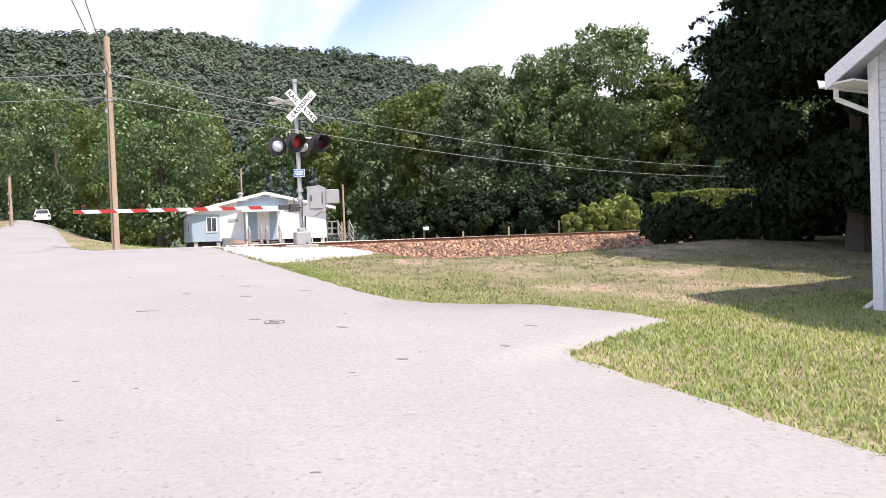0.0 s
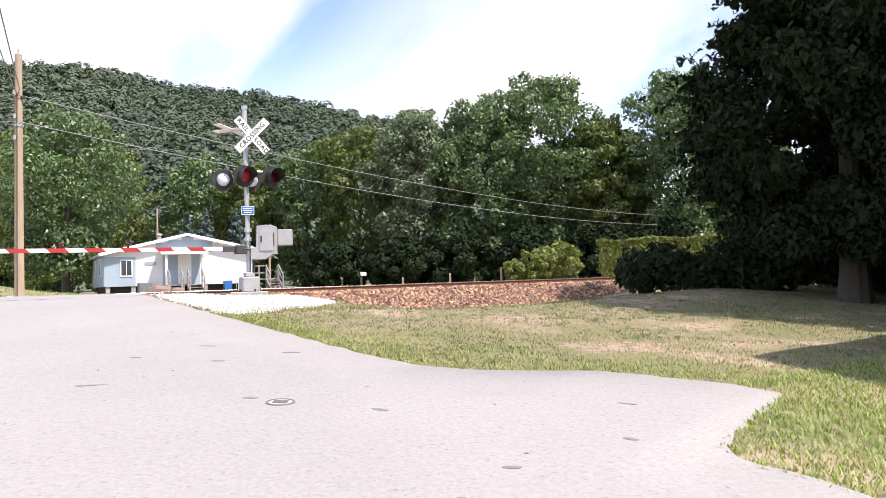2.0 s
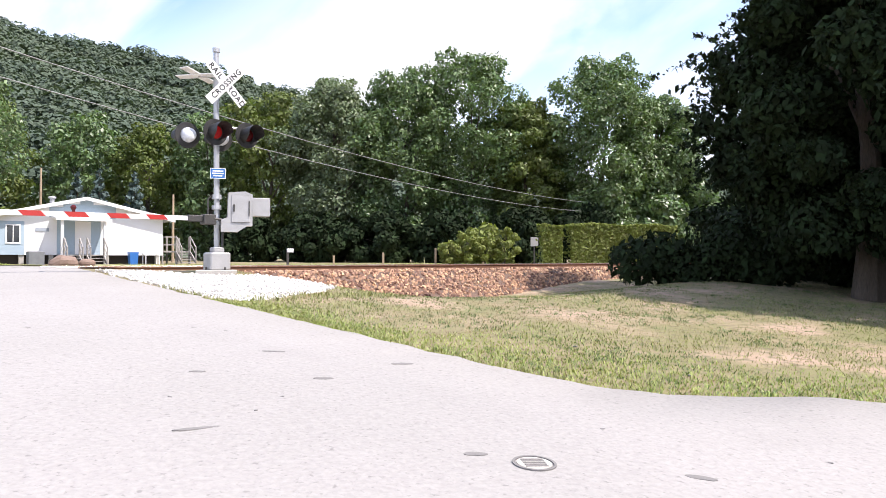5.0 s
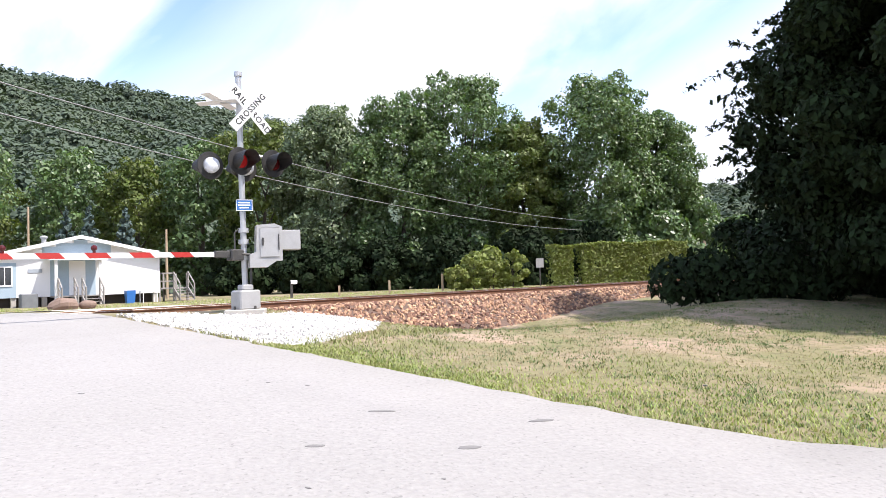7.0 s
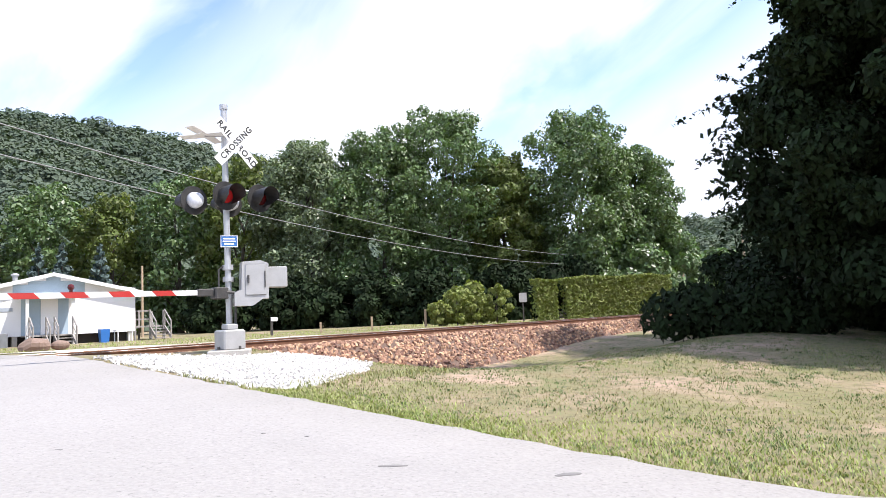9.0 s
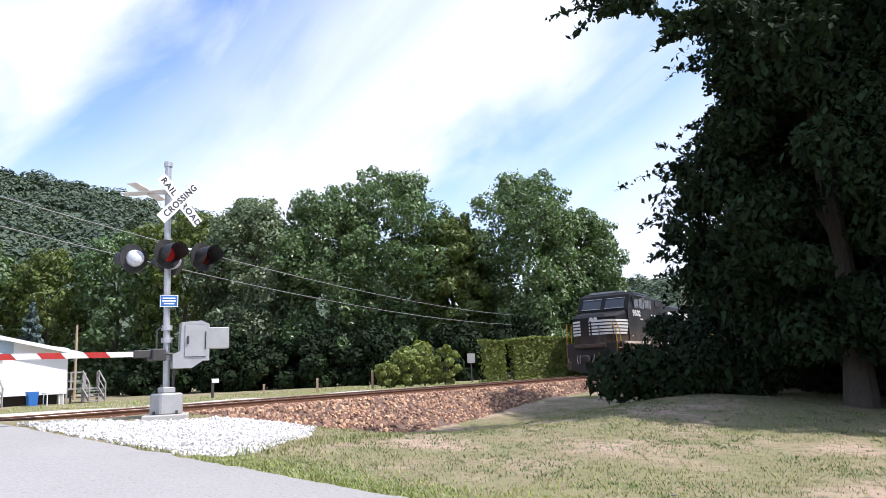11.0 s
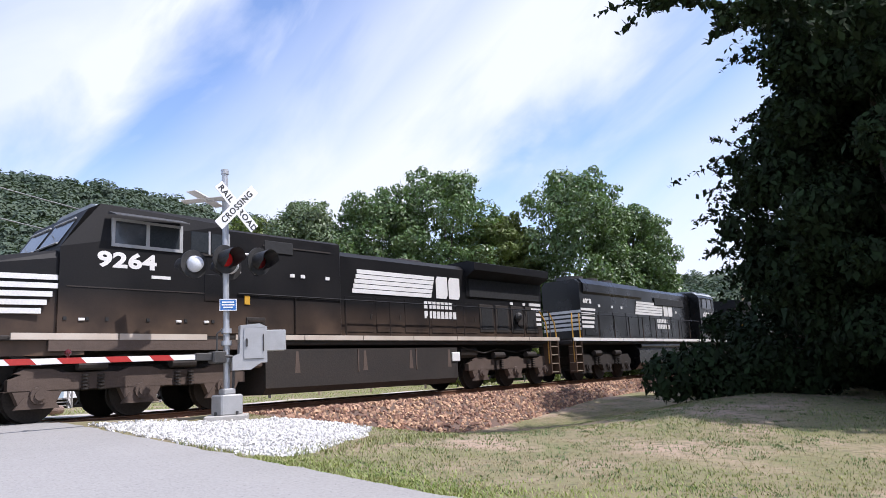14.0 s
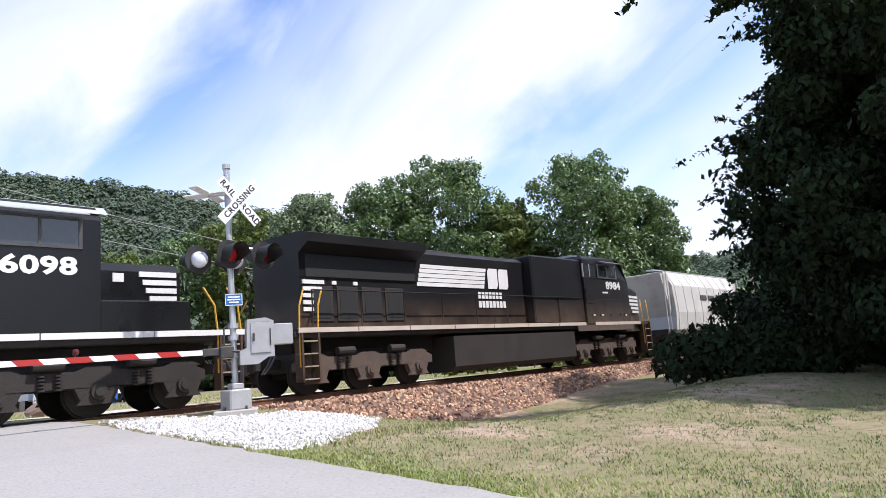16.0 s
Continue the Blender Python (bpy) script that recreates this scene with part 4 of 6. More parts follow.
def build_hedge():
    u, v = at(19.4, 23.5)
    t = thing("hedge", Matrix.Translation(W(u, v, ground_z(u, v))) @ pose(0, 0, 0, 0, 0, 4), "clipped green hedge with a narrow gap", "hedge")
    part("hedge_run", box_leaves(-2.4, 4.6, 1.3, 2.75, 15000, 0.10, 3, 0.02), LEAF_HEDGE, t)
    part("hedge_run", box_leaves(-4.2, -2.95, 1.2, 2.70, 3400, 0.10, 4, 0.02), LEAF_HEDGE, t)
    for k, (x, y, h, r) in enumerate(((10.4, 26.8, 1.5, 0.9), (11.5, 26.6, 2.2, 1.0), (12.7, 26.5, 1.9, 1.1), (13.9, 26.2, 2.4, 0.9))):
        u, v = at(x, y)
        tree(u, v, h, r, 0.3, LEAF_HEDGE, 3000, 0.15, 300 + k, "loose yellow-green shrub beside the hedge", "bush", "shrubs by the hedge", 14, trunk_r=0.05, category="bush", fine=4)


build_hedge()


def build_hills():
    """Wooded ridge behind the place, and a lower one far off, as bearings and heights of the skyline."""
    rng = np.random.default_rng(3)

    def ridge(name, sky, foot, crest, seed, count, size, leaves, label):
        lo, hi = sky[0][0], sky[-1][0]
        nu, nv = 90, 22

        def place(a, f):
            """Point at bearing a, a part f of the way up the slope."""
            d = foot + (crest - foot) * f + 14 * noise.noise((a * 0.12, f * 3, seed))
            rise = math.tan(radians(table(sky, a))) + 0.003 * math.sin(a * 0.4) + 0.003 * noise.noise((a * 0.5, seed, 0))
            z = d * rise * max(0.0, f) ** 0.6 * (1 + 0.10 * noise.noise((a * 0.16, f * 4, seed)) * (1 - f))
            return Vector((4 + d * math.sin(radians(a)), -18 + d * math.cos(radians(a)), z))

        verts = [place(lo + (hi - lo) * i / (nu - 1), j / (nv - 1)) for j in range(nv) for i in range(nu)]
        faces = [(j * nu + i, j * nu + i + 1, (j + 1) * nu + i + 1, (j + 1) * nu + i) for j in range(nv - 1) for i in range(nu - 1)]
        me = bpy.data.meshes.new(name)
        me.from_pydata([tuple(p) for p in verts], [], faces)
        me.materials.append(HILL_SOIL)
        tagged(new(name, me), label, "hill", kind="structure")
        # tree crowns over it
        cl = []
        for k in range(count):
            p = place(lo + (hi - lo) * rng.random(), rng.random() ** 0.75 * 0.995)
            r = size * rng.uniform(0.6, 1.3) * (1.5 if rng.random() < 0.06 else 1.0)
            cl.append((p.x, p.y, p.z + r * 0.15, r))
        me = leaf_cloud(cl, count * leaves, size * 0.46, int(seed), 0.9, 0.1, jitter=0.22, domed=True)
        me.materials.append(LEAF_HAZE)
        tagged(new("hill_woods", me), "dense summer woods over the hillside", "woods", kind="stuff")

    ridge("hill_1", [(-48, 14.2), (-37, 15.1), (-30, 15.4), (-27, 15.8), (-20, 15.3), (-14, 14.6), (-8, 13.9), (-5, 13.3), (6, 10.5), (16, 7.5)], 120, 300, 2.0, 4600, 2.7, 38, "high wooded ridge behind the houses")
    ridge("hill_2", [(8, 3.0), (20, 5.5), (31, 6.4), (36, 6.0), (50, 6.5), (66, 5.0)], 330, 560, 7.0, 1500, 5.0, 34, "low wooded ridge far off")


build_hills()


# ---- trains ----
def truck(parent, x, axles, frame_len, cast=None):
    """A three-axle truck: side frames, journals, springs and wheels."""
    cast = cast or TRUCK
    for s in (-1, 1):
        y = s * 1.12
        g = Geo()
        half = frame_len / 2
        prof = [(x - half, 0.62), (x - half, 0.86), (x - half + 0.25, 0.96)]
        for a in axles:
            prof += [(a - 0.45, 0.98), (a - 0.25, 1.06), (a + 0.25, 1.06), (a + 0.45, 0.98)]
        prof += [(x + half - 0.25, 0.96), (x + half, 0.86), (x + half, 0.62)]
        for a in reversed(axles):
            prof += [(a + 0.66, 0.64), (a + 0.46, 0.62), (a + 0.34, 0.36), (a - 0.34, 0.36), (a - 0.46, 0.62), (a - 0.66, 0.64)]
        g.prism(prof, "y", y - 0.09, y + 0.09)
        fr = part("truck_side_frame", g, cast, parent, "cast steel truck frame")
        for a in axles:
            j = Geo().rod((a, y, 0.54), (a, y + s * 0.2, 0.54), 0.17, n=12).rod((a, y + s * 0.2, 0.54), (a, y + s * 0.24, 0.54), 0.10, n=10)
            part("journal_box", j, cast, fr)
            pd = Geo().prism([(a - 0.42, 0.28), (a + 0.42, 0.28), (a + 0.25, 0.52), (a - 0.25, 0.52)], "y", y + s * 0.02, y + s * 0.13)
            part("pedestal", pd, cast, fr)
        for a, b in zip(axles, axles[1:]):
            m = (a + b) / 2
            for k in (-0.16, 0.16):
                c = Geo()
                for i in range(5):
                    c.rod((m + k, y + s * 0.14, 0.62 + i * 0.07), (m + k, y + s * 0.14, 0.655 + i * 0.07), 0.075, n=10)
                part("coil_spring", c, DIRTY, fr)
            part("brake_cylinder", Geo().rod((m - 0.35, y + s * 0.16, 1.12), (m + 0.25, y + s * 0.16, 1.12), 0.11, n=10), DIRTY, fr)
    for a in axles:
        w = Geo()
        for s in (-1, 1):
            w.rod((a, s * 0.70, 0.52), (a, s * 0.83, 0.52), 0.52, n=24).rod((a, s * 0.66, 0.52), (a, s * 0.70, 0.52), 0.55, n=24)
        w.rod((a, -0.7, 0.52), (a, 0.7, 0.52), 0.1, n=10)
        part("wheelset", w, DIRTY, parent)
    part("truck_bolster", Geo().box(x - frame_len / 2 + 0.3, x + frame_len / 2 - 0.3, -0.9, 0.9, 0.6, 1.15, 0.05), DIRTY, parent)


def stairs_end(parent, xe, sgn, y, count=4, lean=None):
    """Corner steps with yellow grab rails, at the platform's end xe."""
    top = 0.43 + 0.33 * count
    lean = sgn if lean is None else lean
    for k in range(count):
        z = 0.42 + 0.33 * k
        part("step", Geo().box(min(xe, xe + sgn * 0.55), max(xe, xe + sgn * 0.55), y - 0.14 + (0.03 * k if y > 0 else 0), y + 0.14, z - 0.02, z + 0.015), TREAD, parent, "worn step tread")
    for dx in (0.0, 0.55):
        xa = xe + sgn * dx
        part("step_side", Geo().prism([(xa, 0.35), (xa + sgn * 0.06, 0.35), (xa + sgn * 0.06, top), (xa, top)], "y", y - 0.16, y + 0.16), BLACK, parent)
    for dx in (0.0, 0.62):
        x = xe + sgn * dx
        part("grab_rail", Geo().pipe([(x, y * 1.06, 0.75), (x, y * 1.06, top), (x + lean * 0.05, y * 1.04, top + 0.6), (x + lean * 0.28, y * 0.96, top + 1.05)], 0.026), YELLOW, parent, "yellow grab rail")


def side_rails(parent, x0, x1, y, n, mat_=None):
    """Walkway handrail with stanchions."""
    mat_ = mat_ or BLACK
    part("handrail", Geo().rod((x0, y, 2.78), (x1, y, 2.78), 0.02, n=6), mat_, parent)
    for k in range(n):
        x = x0 + (x1 - x0) * k / (n - 1)
        part("stanchion", Geo().rod((x, y, 1.6), (x, y, 2.78), 0.022, n=6), mat_, parent)


def underframe(parent, half, sill=SILL_TAN, front=None):
    lo = -half if front is None else -8.05
    part("underframe", Geo().box(lo, half, -1.45, 1.45, 1.50, 1.66, 0.02).box(lo + 0.6, half - 0.6, -0.5, 0.5, 1.0, 1.5), DIRTY, parent)
    for s in (-1, 1):
        cut = [lo + 0.05 + (half - lo - 0.1) * k / 9 for k in range(10)]
        for a, b in zip(cut, cut[1:]):
            part("sill_stripe", Geo().box(a + 0.015, b - 0.015, s * 1.50 - 0.03, s * 1.50 + 0.03, 1.63, 1.76), sill, parent, "dusty white sill stripe")
    part("deck", Geo().box(lo + 0.05, half - 0.05, -1.49, 1.49, 1.66, 1.74), DIRTY, parent)


def couplers(parent, back, front=None):
    for s, half in ((-1, back if front is None else -front), (1, back)):
        part("coupler", Geo().box(min(s * (half - 0.5), s * (half + 0.35)), max(s * (half - 0.5), s * (half + 0.35)), -0.14, 0.14, 0.74, 1.0, 0.03).box(min(s * (half + 0.2), s * (half + 0.42)), max(s * (half + 0.2), s * (half + 0.42)), -0.2, 0.2, 0.68, 1.06, 0.05), DIRTY, parent)
        for y in (-0.4, 0.4, 0.55):
            part("air_hose", Geo().pipe([(s * half, y, 1.1), (s * (half + 0.15), y, 0.85), (s * (half + 0.3), y * 0.8, 0.62)], 0.03), DARK_METAL, parent)


def livery(parent, x0, x1, z0, z1, y, text_x):
    """Block of white speed lines, a plain white mark, and rows of plain bars in place of the owner's name."""
    for s in (-1, 1):
        # the pattern reads the same way from both sides
        X = (lambda x: x) if s < 0 else (lambda x: x0 + text_x + 2.25 - x)
        ya, yb = s * (abs(y) + 0.020), s * (abs(y) + 0.026)

        def flat(name, poly, label=""):
            part(name, Geo().prism([(X(x), z) for x, z in poly], "y", min(ya, yb), max(ya, yb)), LIVERY, parent, label)

        bars = 5
        mark = x1 - (x1 - x0) * 0.26
        h = (z1 - z0) / bars
        for k in range(bars):
            za = z0 + h * k
            flat("speed_line", [(x0 + 0.05 * k, za), (mark - 0.04 * (5 - k), za), (mark - 0.04 * (4 - k), za + h - 0.022), (x0 + 0.05 * k, za + h - 0.022)], "white painted line")
        w = (x1 - mark - 0.12) / 2
        for k in range(2):
            a = mark + 0.06 + k * (w + 0.06)
            zc = (z0 + z1) / 2
            flat("painted_mark", [(a, z0), (a + w * 0.85, z0), (a + w, z0 + 0.12), (a + w, z1), (a + w * 0.15, z1), (a, z1 - 0.12)], "plain white painted mark")
        for z, n in ((z0 - 0.36, 7), (z0 - 0.68, 8)):
            for k in range(n):
                a = text_x + k * 0.205
                flat("painted_bar", [(a, z), (a + 0.155, z), (a + 0.155, z + 0.235), (a, z + 0.235)])


def number(parent, text, x, z, y, size=0.42):
    t = part("painted_number", lettering(text, size, 0.003, 1.05, 0.018), LIVERY, parent, "white painted road number")
    t.data.transform(Matrix.Diagonal((1.4, 1, 1, 1)))
    t.matrix_basis = pose(x, y - 0.006, z)
    o = part("painted_number", t.data, LIVERY, parent, "white painted road number")
    o.matrix_basis = pose(x, -y + 0.006, z, 0, 0, 180)


def nose_stripes(parent, pts, n, z0, z1, slant=0.0):
    """White lines wrapped round an end: pts are plan corners, outermost first."""
    for k in range(n):
        za = z0 + (z1 - z0) * k / n
        zb = za + (z1 - z0) / n * 0.62
        far = max(p[0] for p in pts)
        row = [(x - (slant * (n - 1 - k) / n if x == far else 0.0), y) for x, y in pts]
        for (xa, ya), (xb, yb) in zip(row, row[1:]):
            d = Vector((xb - xa, yb - ya, 0)).normalized()
            o = Vector((d.y, -d.x, 0)) * 0.012
            q = [(xa, ya), (xb, yb), (xb + o.x, yb + o.y), (xa + o.x, ya + o.y)]
            part("nose_line", Geo().prism(q, "z", za, zb), LIVERY, parent, "white line round the end")


def ge_loco(name, num, label):
    """Wide-cab six-axle locomotive, cab at -x, rail tops at z 0. The near side is -y."""
    t = thing(name, Matrix(), label, "locomotive", "locomotives of the train")
    half = 10.9
    front = -9.7
    underframe(t, half, SILL_TAN, front)
    couplers(t, half, front)
    truck(t, -5.25, (-7.35, -5.25, -3.25), 5.3)
    truck(t, 8.1, (6.1, 8.15, 10.1), 5.3)
    # fuel tank
    part("fuel_tank", Geo().prism([(-1.3, 0.26), (1.3, 0.26), (1.45, 0.42), (1.45, 1.40), (-1.45, 1.40), (-1.45, 0.42)], "x", -2.9, 4.6), DIRTY, t, "long dusty fuel tank")
    for x in (0.2, 2.6):
        part("tank_seam", Geo().box(x, x + 0.04, -1.47, -1.45, 0.75, 1.38), TRUCK, t)
    part("tank_fitting", Geo().box(4.3, 4.7, -1.5, -1.44, 0.95, 1.25, 0.02), LIVERY, t)
    part("air_reservoir", Geo().rod((5.0, -1.1, 1.25), (5.9, -1.1, 1.25), 0.2, n=12), DIRTY, t)
    part("sand_box", Geo().box(-2.55, -2.22, -1.45, -0.9, 0.95, 1.5, 0.04), TRUCK, t)
    # plow and front plate
    plow = Geo().prism([(-9.14, -1.2), (-9.6, -0.2), (-9.6, 0.2), (-9.14, 1.2), (-9.0, 1.2), (-9.4, 0.0), (-9.0, -1.2)], "z", 0.3, 1.0)
    plow.loft([[(-9.14, -1.25, 0.32), (-9.72, -0.1, 0.1), (-9.72, 0.1, 0.1), (-9.14, 1.25, 0.32), (-9.05, 1.25, 0.32), (-9.05, -1.25, 0.32)], [(-9.14, -1.2, 0.62), (-9.6, -0.2, 0.62), (-9.6, 0.2, 0.62), (-9.14, 1.2, 0.62), (-9.05, 1.2, 0.62), (-9.05, -1.2, 0.62)]])
    part("snow_plow", plow, DIRTY, t, "rusty black pilot plow")
    part("end_plate", Geo().box(-9.14, -9.06, -1.4, 1.4, 0.95, 1.7), DIRTY, t)
    part("front_platform", Geo().box(-9.1, -7.3, -1.42, 1.42, 1.62, 1.72, 0.02), DIRTY, t)
    part("front_beam", Geo().box(-9.6, -7.3, -0.6, 0.6, 0.8, 1.22), DIRTY, t)
    part("anticlimber", Geo().box(-9.35, -9.14, -0.9, 0.9, 1.46, 1.66, 0.02), BLACK, t)
    for s in (-1, 1):
        stairs_end(t, -9.02, 1, s * 1.36, 4, -0.7)
        stairs_end(t, 10.75, -1, s * 1.36)
    part("front_rail", Geo().pipe([(-9.08, -1.3, 1.7), (-9.08, -1.3, 2.6), (-9.08, -0.5, 2.6), (-9.08, -0.5, 1.7)], 0.022), DARK_METAL, t)
    # nose and cab
    nose_plan = [(-8.85, -0.75), (-8.45, -1.25), (-6.6, -1.5), (-6.6, 1.5), (-8.45, 1.25), (-8.85, 0.75)]
    g = Geo()
    ring = lambda z0: [(x, y, z0) for x, y in nose_plan]
    top = [(-8.6, -0.72, 3.28), (-8.25, -1.15, 3.30), (-6.6, -1.4, 3.58), (-6.6, 1.4, 3.58), (-8.25, 1.15, 3.30), (-8.6, 0.72, 3.28)]
    mid = [(x, y, z - 0.14) for (x, y), z in zip(nose_plan, (3.24, 3.26, 3.54, 3.54, 3.26, 3.24))]
    g.loft([ring(1.32), mid, top])
    part("nose", g, BLACK, t)
    part("nose_door", Geo().box(-8.88, -8.84, 0.15, 0.65, 1.4, 3.0, 0.01), BLACK, t)
    part("headlight", Geo().rod((-8.87, -0.25, 3.0), (-8.8, -0.25, 3.0), 0.11, n=12).rod((-8.87, 0.0, 3.0), (-8.8, 0.0, 3.0), 0.11, n=12), LIVERY, t, "twin headlight")
    nose_stripes(t, [(-8.86, 0.0), (-8.86, -0.75), (-8.46, -1.26), (-7.05, -1.46)], 5, 2.15, 3.02, 0.5)
    nose_stripes(t, [(-7.0, 1.47), (-8.46, 1.26), (-8.86, 0.75), (-8.86, 0.1)], 5, 2.15, 3.02, 0.5)
    cab_prof = [(-7.15, 1.72), (-7.15, 3.55), (-6.62, 4.42), (-6.3, 4.60), (-3.4, 4.60), (-3.25, 4.45), (-3.25, 1.72)]
    body = Geo()
    body.loft([[(x, y * (0.9 if z > 4.5 else 1.0), z) for x, z in cab_prof] for y in (-1.5, 1.5)])
    part("cab", body, BLACK, t)
    part("cab_roof", Geo().prism([(-1.25, 4.58), (-0.85, 4.70), (0.85, 4.70), (1.25, 4.58)], "x", -6.3, -3.4), mat_roof(), t, "grey cab roof")
    for y0, y1 in ((-1.25, -0.12), (0.12, 1.25)):
        q = [(-6.76 - 0.012, 4.2), (-7.1 - 0.012, 3.66), (-7.1, 3.66), (-6.76, 4.2)]
        part("windscreen", Geo().prism(q, "y", y0, y1), GLASS, t, "dark windscreen")
        for a, b in (((-6.77, 4.24), (-6.74, 4.19)), ((-7.13, 3.66), (-7.1, 3.61))):
            part("windscreen_frame", Geo().rod((a[0], y0, a[1]), (a[0], y1, a[1]), 0.022, n=6), ALUM, t)
    for s in (-1, 1):
        for x0, x1 in ((-6.05, -5.35), (-5.27, -4.55)):
            part("side_window", Geo().box(x0, x1, s * 1.5 - 0.012, s * 1.5 + 0.012, 3.72, 4.22), GLASS, t, "dark sliding side window")
        for x0, x1, z0, z1 in ((-6.12, -4.47, 4.22, 4.28), (-6.12, -4.47, 3.65, 3.72), (-4.55, -4.47, 3.72, 4.22), (-6.12, -6.05, 3.72, 4.22), (-5.35, -5.27, 3.72, 4.22)):
            part("window_frame", Geo().box(x0, x1, s * 1.5 - 0.03, s * 1.5 + 0.03, z0, z1), ALUM, t, "bright metal window frame")
        part("sunshade", Geo().prism([(s * 1.5, 4.42), (s * 1.9, 4.28), (s * 1.9, 4.26), (s * 1.5, 4.36)], "x", -6.2, -4.5), DARK_METAL, t)
        for x0 in (-4.25, -3.72):
            part("rear_window", Geo().box(x0, x0 + 0.45, s * 1.5 - 0.012, s * 1.5 + 0.012, 3.72, 4.2), GLASS, t)
            part("window_frame", Geo().box(x0 + 0.45, x0 + 0.50, s * 1.5 - 0.025, s * 1.5 + 0.025, 3.66, 4.24), ALUM, t)
        part("window_frame", Geo().box(-4.3, -3.22, s * 1.5 - 0.025, s * 1.5 + 0.025, 3.64, 3.69), DIRTY, t)
        part("body_seam", Geo().box(-7.0, -3.3, s * 1.5 - 0.012, s * 1.5 + 0.012, 2.72, 2.745), DIRTY, t)
        part("battery_door", Geo().box(-3.9, -3.3, s * 1.5 - 0.02, s * 1.5 + 0.02, 2.55, 3.2, 0.01), BLACK, t)
        part("cab_skirt", Geo().prism([(-7.3, 1.40), (-2.4, 1.40), (-2.4, 1.64), (-7.3, 1.64)], "y", s * 1.5 - 0.02, s * 1.5 + 0.02), TRUCK, t, "dusty skirt below the cab")
        for x in (-7.05, -6.6, -6.2, -5.3, -4.4, -3.7):
            part("jack_hole", Geo().box(x, x + 0.07, s * 1.5 - 0.02, s * 1.5 + 0.02, 2.03, 2.10), GRILLE, t)
        for x in (-6.75, -4.6, -3.9):
            part("side_lamp", Geo().box(x, x + 0.13, s * 1.5 - 0.03, s * 1.5 + 0.03, 2.02, 2.08, 0.01), LIVERY, t)
        part("data_plate", Geo().box(-5.2, -4.75, s * 1.5 - 0.01, s * 1.5 + 0.01, 3.0, 3.07), LIVERY, t)
    number(t, num, -5.75, 3.34, -1.5, 0.45)
    # narrower hood
    hood = Geo()
    hood.prism([(-1.05, 1.74), (-1.05, 4.12), (-0.85, 4.28), (0.85, 4.28), (1.05, 4.12), (1.05, 1.74)], "x", -4.0, 5.7)
    part("hood", hood, BLACK, t)
    blower = Geo().box(-4.0, -0.3, -1.42, 1.42, 1.74, 4.40, 0.06)
    part("equipment_cab", blower, BLACK, t)
    part("louvre", Geo().box(-2.95, -0.7, -1.44, -1.42, 4.06, 4.1), DIRTY, t)
    part("louvre", Geo().box(-2.9, -2.0, -1.45, -1.42, 3.9, 4.22, 0.01), GRILLE, t)
    for x in (-3.0, -2.45, -2.1, -1.75, -0.9):
        part("hatch_light", Geo().box(x, x + 0.14, -1.445, -1.42, 3.3, 3.39), LIVERY, t)
    part("yellow_plate", Geo().box(-2.75, -2.6, -1.445, -1.42, 2.52, 2.74), YELLOW, t)
    part("vent_box", Geo().box(-2.7, -2.15, -1.46, -1.42, 1.85, 2.2, 0.01), DIRTY, t)
    for k in range(3):
        part("vent_slat", Geo().box(-2.66, -2.19, -1.475, -1.46, 1.9 + k * 0.09, 1.94 + k * 0.09), BLACK, t)
    for x in (0.1, 1.35, 2.6, 3.85, 5.1):
        part("hood_door", Geo().box(x, x + 1.1, -1.068, -1.05, 1.9, 2.95, 0.008), BLACK, t)
        part("door_latch", Geo().box(x + 1.0, x + 1.05, -1.08, -1.068, 2.3, 2.45), DIRTY, t)
    part("exhaust_stack", Geo().box(3.2, 4.3, -0.3, 0.3, 4.28, 4.46, 0.03), DIRTY, t, "sooty exhaust stack")
    for x in (-2.6, 0.8, 2.3):
        part("roof_hatch", Geo().box(x, x + 1.2, -0.6, 0.6, 4.28, 4.34, 0.02), BLACK, t)
    livery(t, 0.4, 5.35, 3.06, 3.8, -1.05, 3.5)
    # radiator section with overhanging wings
    rad = Geo().prism([(-1.05, 1.74), (-1.05, 3.15), (-1.08, 3.2), (-1.08, 3.85), (-1.5, 4.10), (-1.5, 4.36), (-1.2, 4.44), (1.2, 4.44), (1.5, 4.36), (1.5, 4.10), (1.08, 3.85), (1.08, 3.2), (1.05, 3.15), (1.05, 1.74)], "x", 5.7, 10.4)
    part("radiator_cab", rad, BLACK, t)
    for s in (-1, 1):
        part("radiator_screen", Geo().box(5.85, 10.2, s * 1.09 - 0.015, s * 1.09 + 0.015, 3.2, 3.82), GRILLE, t, "dark radiator screen")
        for k in range(4):
            part("screen_door", Geo().box(6.4 + k * 0.95, 7.2 + k * 0.95, s * 1.05 - 0.03, s * 1.05 + 0.03, 1.95, 2.95, 0.01), DIRTY, t)
            part("screen_mesh", Geo().box(6.5 + k * 0.95, 7.1 + k * 0.95, s * 1.05 - 0.04, s * 1.05 + 0.04, 2.05, 2.85), GRILLE, t)
        for x in (8.3, 9.1, 9.7):
            part("marker_plate", Geo().box(x, x + 0.16, s * 1.05 - 0.03, s * 1.05 + 0.03, 3.0, 3.1), LIVERY, t)
        for k in range(5):
            part("end_line", Geo().box(9.55 + k * 0.09, 10.3, s * 1.05 - 0.035, s * 1.05 + 0.035, 3.0 - k * 0.19, 3.11 - k * 0.19), LIVERY, t, "white painted line")
    nose_stripes(t, [(10.31, 1.0), (10.31, -1.0)][::-1], 5, 2.15, 3.1)
